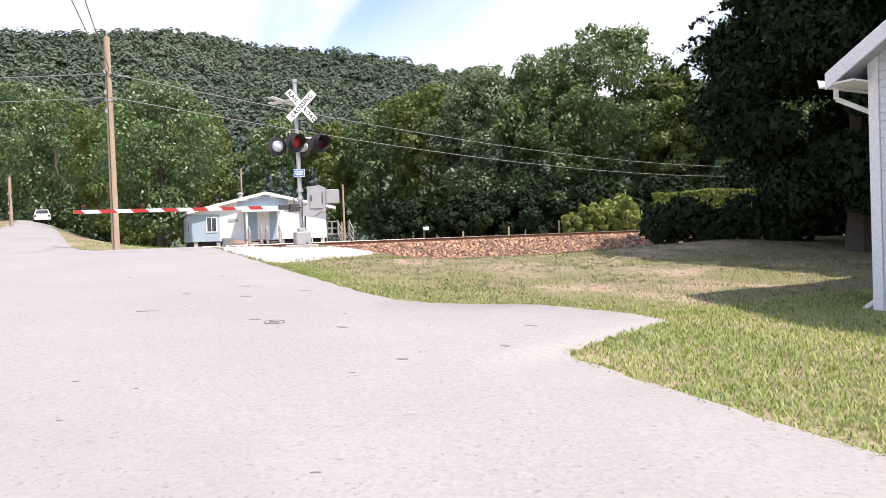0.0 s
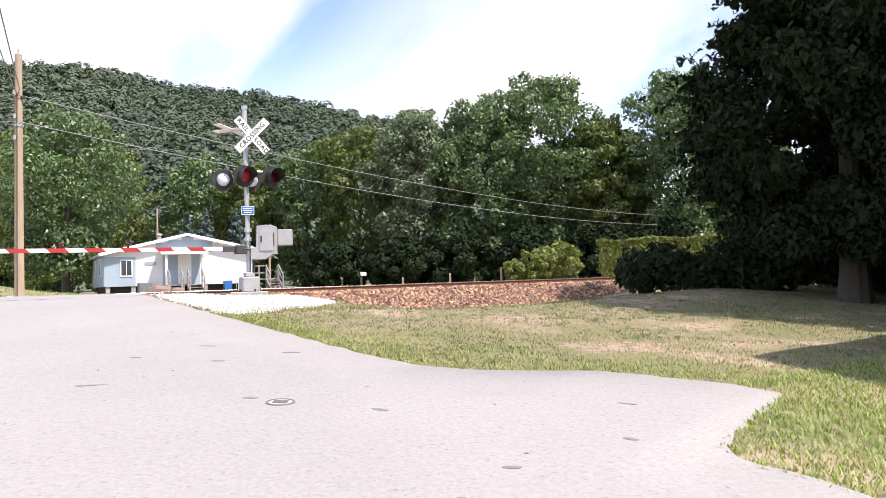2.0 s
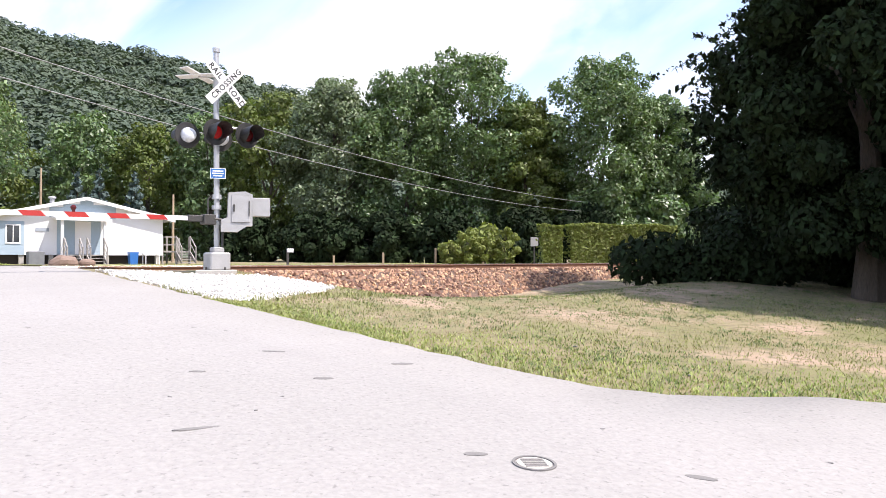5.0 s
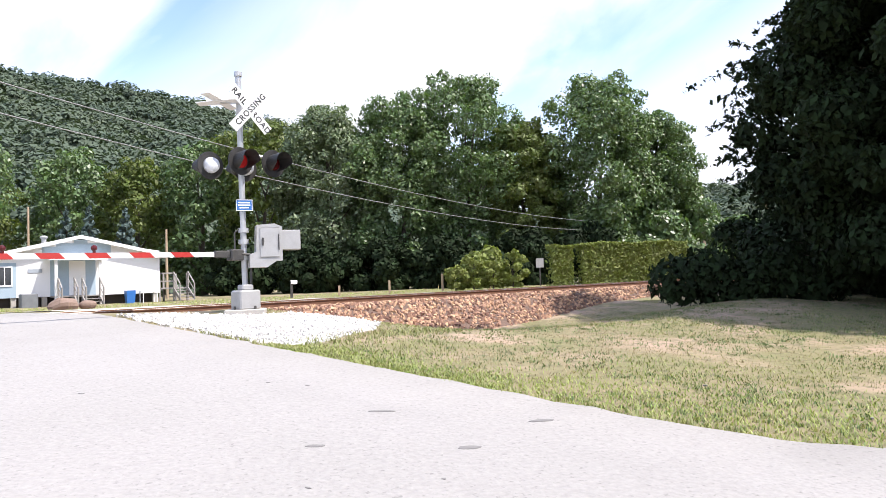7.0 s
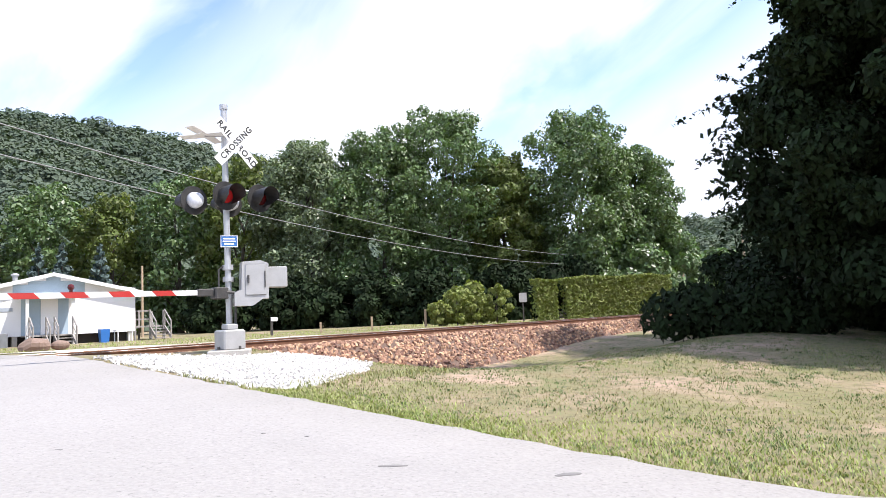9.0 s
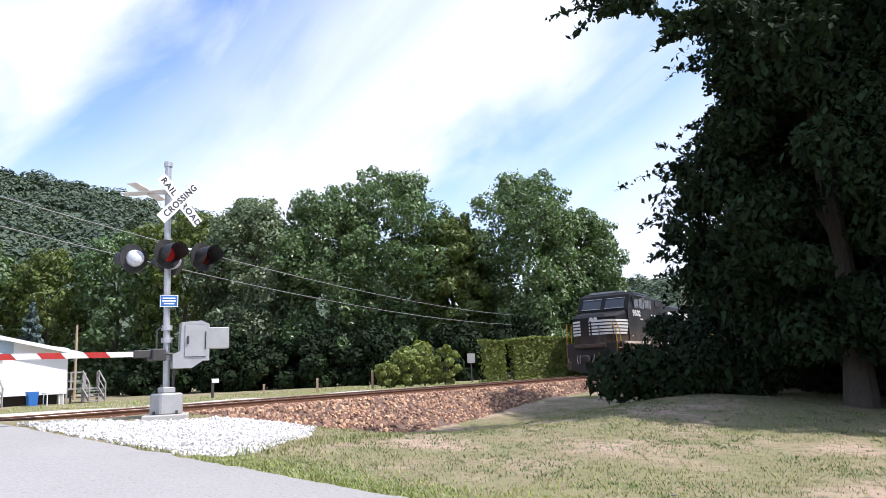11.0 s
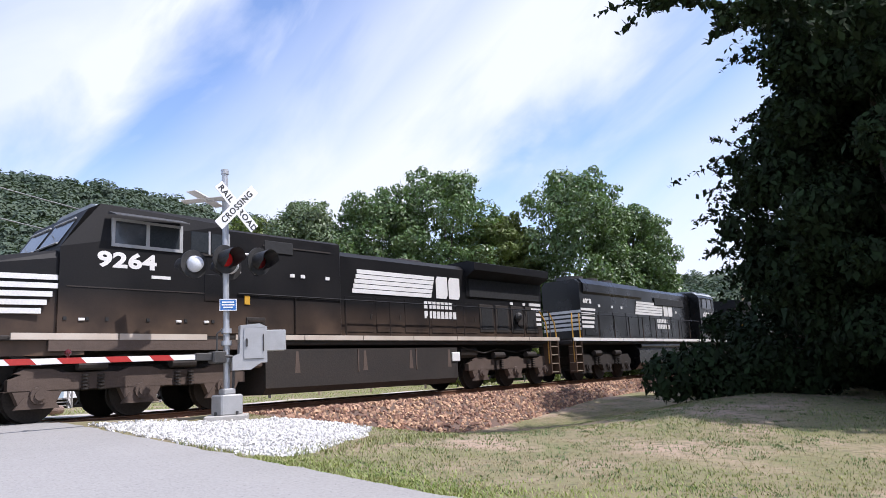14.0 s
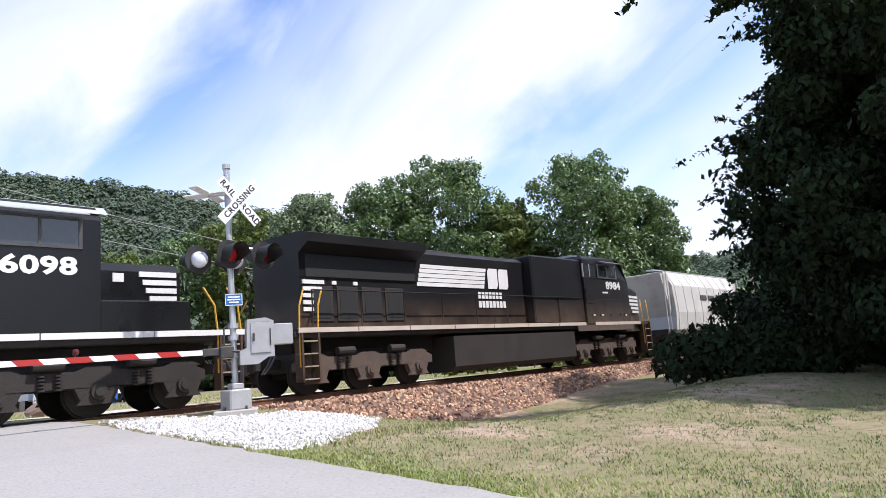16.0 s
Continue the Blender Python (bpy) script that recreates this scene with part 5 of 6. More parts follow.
    part("bell", Geo().dome((8.6, -1.2, 2.55), 0.16, n=10), DARK_METAL, t)
    part("hand_brake", Geo().rod((8.9, -1.06, 2.45), (8.9, -1.12, 2.45), 0.3, n=16), DIRTY, t)
    for k, x in enumerate((-2.0, 0.4, 2.3, 4.1, 6.4, 7.9)):
        part("grime_streak", Geo().prism([(x, 0.78), (x + 0.18, 0.78), (x + 0.12, 1.34), (x + 0.05, 1.34)], "y", -1.456, -1.45), TRUCK, t) if x < 4.5 else None
    part("brake_pipe", Geo().pipe([(5.0, -1.3, 1.42), (6.2, -1.3, 1.2), (7.1, -1.25, 1.35), (8.2, -1.25, 1.2), (9.4, -1.3, 1.4)], 0.028), DIRTY, t)
    part("brake_pipe", Geo().pipe([(-7.9, -1.3, 1.3), (-6.7, -1.25, 1.18), (-5.6, -1.28, 1.32), (-4.4, -1.25, 1.2), (-3.1, -1.3, 1.35)], 0.028), DIRTY, t)
    side_rails(t, -3.7, 10.3, -1.46, 9)
    side_rails(t, -3.7, 10.3, 1.46, 9)
    # the cab, nose and leading truck stand further forward
    for ob in t.children:
        if ob.type == "MESH" and max((ob.matrix_basis @ v.co).x for v in ob.data.vertices) < -2.12:
            ob.matrix_basis = Matrix.Translation((-0.75, 0, 0)) @ ob.matrix_basis
    return t


def mat_roof():
    return ROOF_MAT


def emd_loco(name, num, label):
    """Narrow-nose six-axle locomotive with its cab at +x."""
    t = thing(name, Matrix(), label, "locomotive", "locomotives of the train")
    half = 10.45
    underframe(t, half, LIVERY)
    couplers(t, half)
    truck(t, -7.0, (-8.9, -7.0, -5.1), 4.9, DIRTY)
    truck(t, 7.0, (5.1, 7.0, 8.9), 4.9, DIRTY)
    tank = Geo().prism([(-1.15, 0.3), (1.15, 0.3), (1.45, 0.6), (1.45, 1.2), (1.2, 1.45), (-1.2, 1.45), (-1.45, 1.2), (-1.45, 0.6)], "x", -4.0, 3.9)
    part("fuel_tank", tank, CLEAN_BLACK, t, "long black fuel tank")
    part("air_reservoir", Geo().rod((-3.6, -1.25, 1.42), (3.4, -1.25, 1.42), 0.16, n=12), CLEAN_BLACK, t)
    for s in (-1, 1):
        stairs_end(t, -10.3, 1, s * 1.36)
        stairs_end(t, 10.3, -1, s * 1.36)
    hood = Geo().prism([(-0.95, 1.74), (-0.95, 4.22), (-0.75, 4.40), (0.75, 4.40), (0.95, 4.22), (0.95, 1.74)], "x", -8.55, 4.6)
    part("hood", hood, CLEAN_BLACK, t)
    flare = Geo().prism([(-0.95, 3.75), (-1.03, 3.85), (-1.03, 4.2), (-0.85, 4.44), (0.85, 4.44), (1.03, 4.2), (1.03, 3.85), (0.95, 3.75)], "x", -8.3, -2.2)
    part("radiator_flare", flare, CLEAN_BLACK, t)
    for x in (-7.6, -6.1, -4.6):
        part("cooling_fan", Geo().rod((x, 0, 4.46), (x, 0, 4.62), 0.6, n=20), DARK_METAL, t, "round roof fan")
    part("exhaust_stack", Geo().box(0.6, 1.4, -0.3, 0.3, 4.4, 4.52, 0.03), DIRTY, t)
    part("dynamic_vent", Geo().box(-0.6, 3.4, -1.02, -0.95, 3.55, 3.95, 0.02), GRILLE, t)
    for k in range(9):
        part("hood_door", Geo().box(-8.3 + k * 1.4, -7.05 + k * 1.4, -0.968, -0.95, 1.9, 3.0, 0.008), CLEAN_BLACK, t)
    livery(t, -3.0, 1.75, 3.0, 3.68, -0.95, -0.4)
    nose_stripes(t, [(-8.56, 0.95), (-8.56, -0.95)], 5, 2.15, 3.1)
    for k in range(5):
        part("end_line", Geo().box(-8.55, -7.25 - k * 0.06, -0.985, -0.95, 3.0 - k * 0.19, 3.11 - k * 0.19), LIVERY, t, "white painted line")
    number(t, num, -7.95, 3.42, -0.97, 0.26)
    for x in (-5.6, -4.6, -6.9, 2.2):
        part("hatch_light", Geo().box(x, x + 0.18, -0.975, -0.95, 3.2, 3.32), LIVERY, t)
    cab = Geo()
    cab.prism([(-1.5, 1.74), (-1.5, 4.15), (-1.2, 4.50), (1.2, 4.50), (1.5, 4.15), (1.5, 1.74)], "x", 4.55, 6.95)
    part("cab", cab, CLEAN_BLACK, t)
    part("cab_roof", Geo().prism([(-1.4, 4.32), (-1.15, 4.52), (0, 4.58), (1.15, 4.52), (1.4, 4.32), (1.15, 4.44), (0, 4.5), (-1.15, 4.44)], "x", 4.45, 7.15), mat_roof(), t, "grey blue cab roof")
    for s in (-1, 1):
        part("side_window", Geo().box(5.0, 6.5, s * 1.5 - 0.012, s * 1.5 + 0.012, 3.55, 4.1), GLASS, t, "dark side window")
        for x0, x1, z0, z1 in ((4.93, 6.57, 4.1, 4.15), (4.93, 6.57, 3.5, 3.55), (4.93, 5.0, 3.55, 4.1), (6.5, 6.57, 3.55, 4.1), (5.72, 5.78, 3.55, 4.1)):
            part("window_frame", Geo().box(x0, x1, s * 1.5 - 0.03, s * 1.5 + 0.03, z0, z1), DARK_METAL, t)
        part("sunshade", Geo().prism([(s * 1.5, 4.3), (s * 1.85, 4.2), (s * 1.85, 4.18), (s * 1.5, 4.24)], "x", 4.9, 6.6), ROOF_MAT, t)
        part("windscreen", Geo().box(6.95, 6.965, min(s * 0.55, s * 1.3), max(s * 0.55, s * 1.3), 3.5, 4.15), GLASS, t)
        part("side_box", Geo().box(6.95, 9.0, s * 1.2 - 0.25, s * 1.2 + 0.25, 1.74, 2.45, 0.03), CLEAN_BLACK, t)
    number(t, num, 5.75, 3.12, -1.5, 0.5)
    part("short_hood", Geo().prism([(-0.75, 1.74), (-0.75, 3.2), (-0.55, 3.4), (0.55, 3.4), (0.75, 3.2), (0.75, 1.74)], "x", 6.95, 9.1), CLEAN_BLACK, t)
    for k in range(5):
        part("end_line", Geo().box(8.1 + k * 0.08, 9.0, -0.79, -0.75, 3.08 - k * 0.19, 3.2 - k * 0.19), LIVERY, t, "white painted line")
    part("marker_plate", Geo().box(7.5, 7.75, -0.775, -0.75, 2.95, 3.15), LIVERY, t)
    side_rails(t, -9.5, 4.3, -1.46, 10)
    side_rails(t, -9.5, 4.3, 1.46, 10)
    return t


def two_axle_truck(t, x):
    for s in (-1, 1):
        fr = part("truck_side_frame", Geo().prism([(x - 1.15, 0.45), (x - 1.1, 0.75), (x - 0.4, 0.72), (x - 0.35, 0.9), (x + 0.35, 0.9), (x + 0.4, 0.72), (x + 1.1, 0.75), (x + 1.15, 0.45), (x + 0.7, 0.42), (x + 0.4, 0.25), (x - 0.4, 0.25), (x - 0.7, 0.42)], "y", s * 1.05 - 0.08, s * 1.05 + 0.08), TRUCK, t)
    for a in (x - 0.89, x + 0.89):
        w = Geo()
        for s in (-1, 1):
            w.rod((a, s * 0.70, 0.46), (a, s * 0.83, 0.46), 0.46, n=20)
        w.rod((a, -0.7, 0.46), (a, 0.7, 0.46), 0.09)
        part("wheelset", w, DIRTY, t)


def hopper_car(name):
    t = thing(name, Matrix(), "pale grey covered hopper car with curved ribbed sides", "freight car", "freight cars of the train")
    couplers(t, 6.0)
    two_axle_truck(t, -4.4)
    two_axle_truck(t, 4.4)
    body = [(-1.5, 1.3), (-1.58, 2.2), (-1.5, 3.6), (-1.1, 4.35), (1.1, 4.35), (1.5, 3.6), (1.58, 2.2), (1.5, 1.3)]
    part("body", Geo().prism(body, "x", -4.9, 4.9), HOPPER, t)
    for s in (-1, 1):
        part("end_slope", Geo().prism([(s * 4.9, 4.2), (s * 5.9, 4.2), (s * 4.9, 2.0)], "y", -1.35, 1.35), HOPPER, t)
        part("end_sill", Geo().box(min(s * 4.9, s * 6.0), max(s * 4.9, s * 6.0), -1.45, 1.45, 1.1, 1.35), DIRTY, t)
        part("hopper_bay", Geo().prism([(s * 0.3, 1.3), (s * 4.2, 1.3), (s * 2.8, 0.5), (s * 1.8, 0.5)], "y", -1.1, 1.1), HOPPER, t)
        part("end_ladder", Geo().pipe([(s * 5.8, -1.45, 1.2), (s * 5.8, -1.45, 4.3)], 0.025).pipe([(s * 5.4, -1.45, 1.2), (s * 5.4, -1.45, 4.3)], 0.025), HOPPER, t)
    for k in range(9):
        x = -4.6 + k * 1.15
        part("side_rib", Geo().loft([[(x, y * 1.015, z), (x + 0.07, y * 1.015, z), (x + 0.07, y * 0.97, z), (x, y * 0.97, z)] for y, z in ((-1.5, 1.3), (-1.58, 2.2), (-1.5, 3.6), (-1.1, 4.34))]), HOPPER, t)
    part("roof_walk", Geo().box(-5.6, 5.6, -0.9, -0.5, 4.42, 4.47), GALV, t)
    for k in range(4):
        part("roof_hatch", Geo().rod((-3.6 + 2.4 * k, 0, 4.34), (-3.6 + 2.4 * k, 0, 4.48), 0.35, n=14), HOPPER, t)
    for x in (-1.2, 0.0):
        part("painted_bar", Geo().box(x, x + 0.9, -1.59, -1.57, 2.9, 3.15), DARK_METAL, t)
    return t


def gondola(name):
    t = thing(name, Matrix(), "dark brown open gondola car with ribbed sides", "freight car", "freight cars of the train")
    couplers(t, 8.0)
    two_axle_truck(t, -5.8)
    two_axle_truck(t, 5.8)
    for s in (-1, 1):
        part("side", Geo().box(-7.8, 7.8, s * 1.5 - 0.05, s * 1.5 + 0.05, 1.0, 3.5), DIRTY, t)
        part("end", Geo().box(s * 7.8 - 0.05, s * 7.8 + 0.05, -1.45, 1.45, 1.0, 3.5), DIRTY, t)
        for k in range(12):
            part("side_rib", Geo().box(-7.6 + k * 1.36, -7.45 + k * 1.36, s * 1.56 - 0.03, s * 1.56 + 0.03, 1.0, 3.5), DIRTY, t)
    part("floor", Geo().box(-7.75, 7.75, -1.45, 1.45, 1.0, 1.1), DIRTY, t)
    return t


# each thing with its middle's place on the line at 12 s
TRAIN = [
    (ge_loco("locomotive", "9502", "black diesel locomotive with white lines and wide cab, leading"), 19.5, 0),
    (ge_loco("locomotive", "9264", "black diesel locomotive with white lines, second in the train"), 42.0, 0),
    (emd_loco("locomotive", "6098", "glossy black diesel locomotive with narrow nose running backwards"), 64.3, 0),
    (ge_loco("locomotive", "8984", "black diesel locomotive running backwards behind the others"), 87.0, 180),
    (hopper_car("hopper_car"), 104.9, 0),
    (gondola("gondola_car"), 119.7, 0),
    (hopper_car("hopper_car"), 134.2, 0),
]
SPEED = 18.2


def line_pose(l, turn):
    """Pose on the rails at l metres along the line."""
    u = l * 1.0 - 0.3
    p, deg = rail_pose(u)
    return Matrix.Translation(p + Vector((0, 0, RAIL_TOP))) @ pose(0, 0, 0, 0, 0, deg + turn)


# ---- house beyond the track ----
def window(parent, x0, x1, z0, z1, y, frame_mat=None):
    w = part("window", Geo().box(x0, x1, y - 0.03, y + 0.01, z0, z1), GLASS, parent, "dark window pane")
    f = frame_mat or HOUSE_WHITE
    for a, b, c, d in ((x0 - 0.07, x1 + 0.07, z1, z1 + 0.07), (x0 - 0.07, x1 + 0.07, z0 - 0.07, z0), (x0 - 0.07, x0, z0, z1), (x1, x1 + 0.07, z0, z1), ((x0 + x1) / 2 - 0.02, (x0 + x1) / 2 + 0.02, z0, z1)):
        part("window_frame", Geo().box(a, b, y - 0.05, y + 0.01, c, d), f, w)


def lap_siding(parent, x0, x1, z0, top, y, material, pitch=0.2, name="siding_board"):
    """Lapped boards on a wall that faces -y; top(x) gives the wall's upper edge."""
    z, i = z0, 0
    while z < max(top(x0), top(x1), top((x0 + x1) / 2)) - 0.02:
        a, b = x0, x1
        n = 40
        xs = [x0 + (x1 - x0) * k / n for k in range(n + 1) if top(x0 + (x1 - x0) * k / n) > z + pitch * 0.6]
        if len(xs) > 1:
            a, b = xs[0], xs[-1]
            zt = z + pitch
            part(name, Geo().prism([(y - 0.022, z), (y - 0.006, zt), (y + 0.012, zt), (y + 0.012, z)], "x", a, b), material, parent)
        z += pitch


def stair_run(parent, x, y0, n, width, rise=0.18, run=0.26, top=0.9):
    for k in range(n):
        part("stair_tread", Geo().box(x - width / 2, x + width / 2, y0 - (k + 1) * run, y0 - k * run + 0.03, top - (k + 1) * rise - 0.05, top - (k + 1) * rise), DECK_WOOD, parent)
    for s in (-1, 1):
        xx = x + s * width / 2
        part("stair_stringer", Geo().prism([(y0, top), (y0, top - 0.28), (y0 - n * run, top - n * rise - 0.1), (y0 - n * run, top - n * rise + 0.1)], "x", xx - 0.03, xx + 0.03), DECK_WOOD, parent)
        part("stair_rail", Geo().pipe([(xx, y0, top + 0.95), (xx, y0 - n * run, top - n * rise + 0.95), (xx, y0 - n * run, top - n * rise)], 0.045, 6), DECK_WOOD, parent)
        part("stair_post", Geo().rod((xx, y0, top - 0.9), (xx, y0, top + 0.98), 0.05, n=6), DECK_WOOD, parent)
        part("stair_rail", Geo().pipe([(xx, y0, top + 0.5), (xx, y0 - n * run, top - n * rise + 0.5)], 0.03, 6), DECK_WOOD, parent)


def build_house():
    u, v = UV(-11.35, 27.9)
    g0 = ground_z(u, v)
    t = thing("house", uv_pose(u, v, g0, -6), "low pale house with white front and shallow gable roof", "house")
    xl, xr, fl, eave, peak = -5.0, 4.5, 0.55, 2.75, 3.85
    deep = 9.0
    top = lambda x: eave + (peak - eave) * (1 - (-x / 4.9 if x < 0 else x / 6.8))
    walls = Geo().prism([(xl, fl), (xr, fl), (xr, top(xr)), (0, peak - 0.08), (xl, top(xl))], "y", 0.0, deep)
    part("wall", walls, HOUSE_WHITE, t)
    # left wall, its shade put into a blue grey colour
    lw = part("side_wall", Geo().box(xl - 0.03, xl - 0.004, 0.02, deep, fl, top(xl) - 0.05), HOUSE_BLUE, t, "side wall with its shade coloured blue grey")
    for k in range(10):
        part("siding_board", Geo().prism([(xl - 0.06, fl + k * 0.22), (xl - 0.035, fl + k * 0.22 + 0.22), (xl - 0.02, fl + k * 0.22 + 0.22), (xl - 0.02, fl + k * 0.22)], "y", 0.03, deep), HOUSE_BLUE, lw)
    for y in (2.0, 5.6):
        w = part("window", Geo().box(xl - 0.09, xl - 0.05, y, y + 0.9, 1.3, 2.3), GLASS, t)
        for a, b, c, d in ((y - 0.07, y + 0.97, 2.3, 2.37), (y - 0.07, y + 0.97, 1.23, 1.3), (y - 0.07, y, 1.3, 2.3), (y + 0.9, y + 0.97, 1.3, 2.3)):
            part("window_frame", Geo().box(xl - 0.1, xl - 0.05, a, b, c, d), HOUSE_WHITE, w)
    lap_siding(t, -1.9, 1.7, eave, lambda x: top(x) - 0.1, -0.005, HOUSE_BLUE, 0.2, "gable_board")
    roof = Geo()
    over = 0.45
    for a, b in (((-5.3, eave - 0.08), (0.0, peak + 0.12)), ((5.1, eave + 0.1), (0.0, peak + 0.12))):
        roof.prism([(a[0], a[1]), (b[0], b[1]), (b[0], b[1] - 0.14), (a[0], a[1] - 0.14)], "y", -over, deep + over)
    part("roof", roof, ROOF_MAT, t)
    for a, b in (((-5.33, eave - 0.08), (0.0, peak + 0.14)), ((5.13, eave + 0.1), (0.0, peak + 0.14))):
        part("bargeboard", Geo().prism([(a[0], a[1] + 0.01), (b[0], b[1]), (b[0], b[1] - 0.2), (a[0], a[1] - 0.2)], "y", -over - 0.03, -over), HOUSE_WHITE, t, "white bargeboard")
    for x, y in ((-1.4, 2.0), (1.2, 4.0)):
        part("roof_vent", Geo().rod((x, y, top(x) + 0.05), (x, y, top(x) + 0.45), 0.13, n=10).dome((x, y, top(x) + 0.47), 0.22, sz=0.5), ALUM, t)
    # porch
    # flat panel whose blue grey colour stands for the porch recess's shade
    porch = part("porch", Geo().box(-1.5, 0.85, -0.02, 0.0, fl + 0.02, eave - 0.12), HOUSE_BLUE, t, "porch wall with its shade coloured blue grey")
    part("door", Geo().box(-0.55, 0.3, -0.07, -0.02, fl + 0.05, 2.55), HOUSE_WHITE, t, "white front door")
    for x in (-1.45, 0.8):
        part("porch_post", Geo().box(x - 0.07, x + 0.07, -1.25, -1.11, -0.05, eave - 0.1), HOUSE_WHITE, t)
    part("porch_roof", Geo().prism([(-1.4, eave - 0.1), (0.0, eave + 0.12), (0.0, eave), (-1.4, eave - 0.22)], "x", -1.8, 1.15), HOUSE_WHITE, t)
    part("porch_floor", Geo().box(-1.5, 0.85, -1.25, -0.02, fl - 0.05, fl + 0.03), DECK_WOOD, t)
    stair_run(t, 0.3, -1.25, 3, 0.9, top=0.57)
    stair_run(t, -0.95, -1.25, 3, 0.8, top=0.57)
    # front wall's end takes the side wall's shade colour
    part("end_wall", Geo().box(xl, -3.15, -0.03, -0.004, fl, eave - 0.3), HOUSE_BLUE, t, "blue grey end of the front wall")
    window(t, -4.0, -3.4, 1.25, 2.2, -0.03)
    for k in range(7):
        part("pier", Geo().box(xl + 0.1 + k * 1.5, xl + 0.35 + k * 1.5, 0.05, 0.3, -0.3, fl), CONCRETE, t)
    # solid dark block fills the open base; its colour stands for shade
    part("crawl_space", Geo().box(xl + 0.2, xr - 0.2, 0.35, deep - 0.2, -0.3, fl), DIRTY, t, "solid dark block for the shade under the house")
    for x in (-2.25,):
        part("sign_panel", Geo().box(x - 0.35, x + 0.35, -0.04, -0.02, 1.9, 2.1), SIDING_GREY, t)
    # side deck
    part("side_deck", Geo().box(xr, xr + 1.9, 0.3, 2.4, 0.75, 0.85), DECK_WOOD, t, "grey timber side deck")
    for x in (xr + 0.1, xr + 1.0, xr + 1.8):
        for y in (0.35, 2.3):
            part("deck_post", Geo().box(x - 0.05, x + 0.05, y - 0.05, y + 0.05, -0.2, 1.75), DECK_WOOD, t)
    for z in (1.2, 1.7):
        part("deck_rail", Geo().box(xr, xr + 0.9, 0.32, 0.38, z, z + 0.08), DECK_WOOD, t)
    stair_run(t, xr + 1.4, 0.3, 4, 0.9, top=0.85)
    # fittings in front
    def near(name, x, y, geo, m_, label, cat):
        solo(name, geo, m_, label, cat, t.matrix_world @ pose(x, y, 0))
    near("air_conditioner", -2.7, -0.7, Geo().box(-0.4, 0.4, -0.4, 0.4, -0.1, 0.75, 0.04), AC_GREY, "dark grey air conditioner beside the house", "air conditioner")
    near("recycling_bin", 2.5, -0.8, Geo().loft([[(-0.2, -0.2, -0.1), (0.2, -0.2, -0.1), (0.2, 0.2, -0.1), (-0.2, 0.2, -0.1)], [(-0.26, -0.26, 0.75), (0.26, -0.26, 0.75), (0.26, 0.26, 0.75), (-0.26, 0.26, 0.75)]]), SIGN_BLUE, "blue bin at the front of the house", "bin")
    near("garden_table", 3.5, -1.0, Geo().box(-0.5, 0.5, -0.35, 0.35, 0.62, 0.68, 0.01).rod((-0.4, -0.3, -0.1), (-0.4, -0.3, 0.62), 0.03).rod((0.4, 0.3, -0.1), (0.4, 0.3, 0.62), 0.03).rod((-0.4, 0.3, -0.1), (-0.4, 0.3, 0.62), 0.03).rod((0.4, -0.3, -0.1), (0.4, -0.3, 0.62), 0.03), HOUSE_WHITE, "white garden table before the house", "table")


build_house()


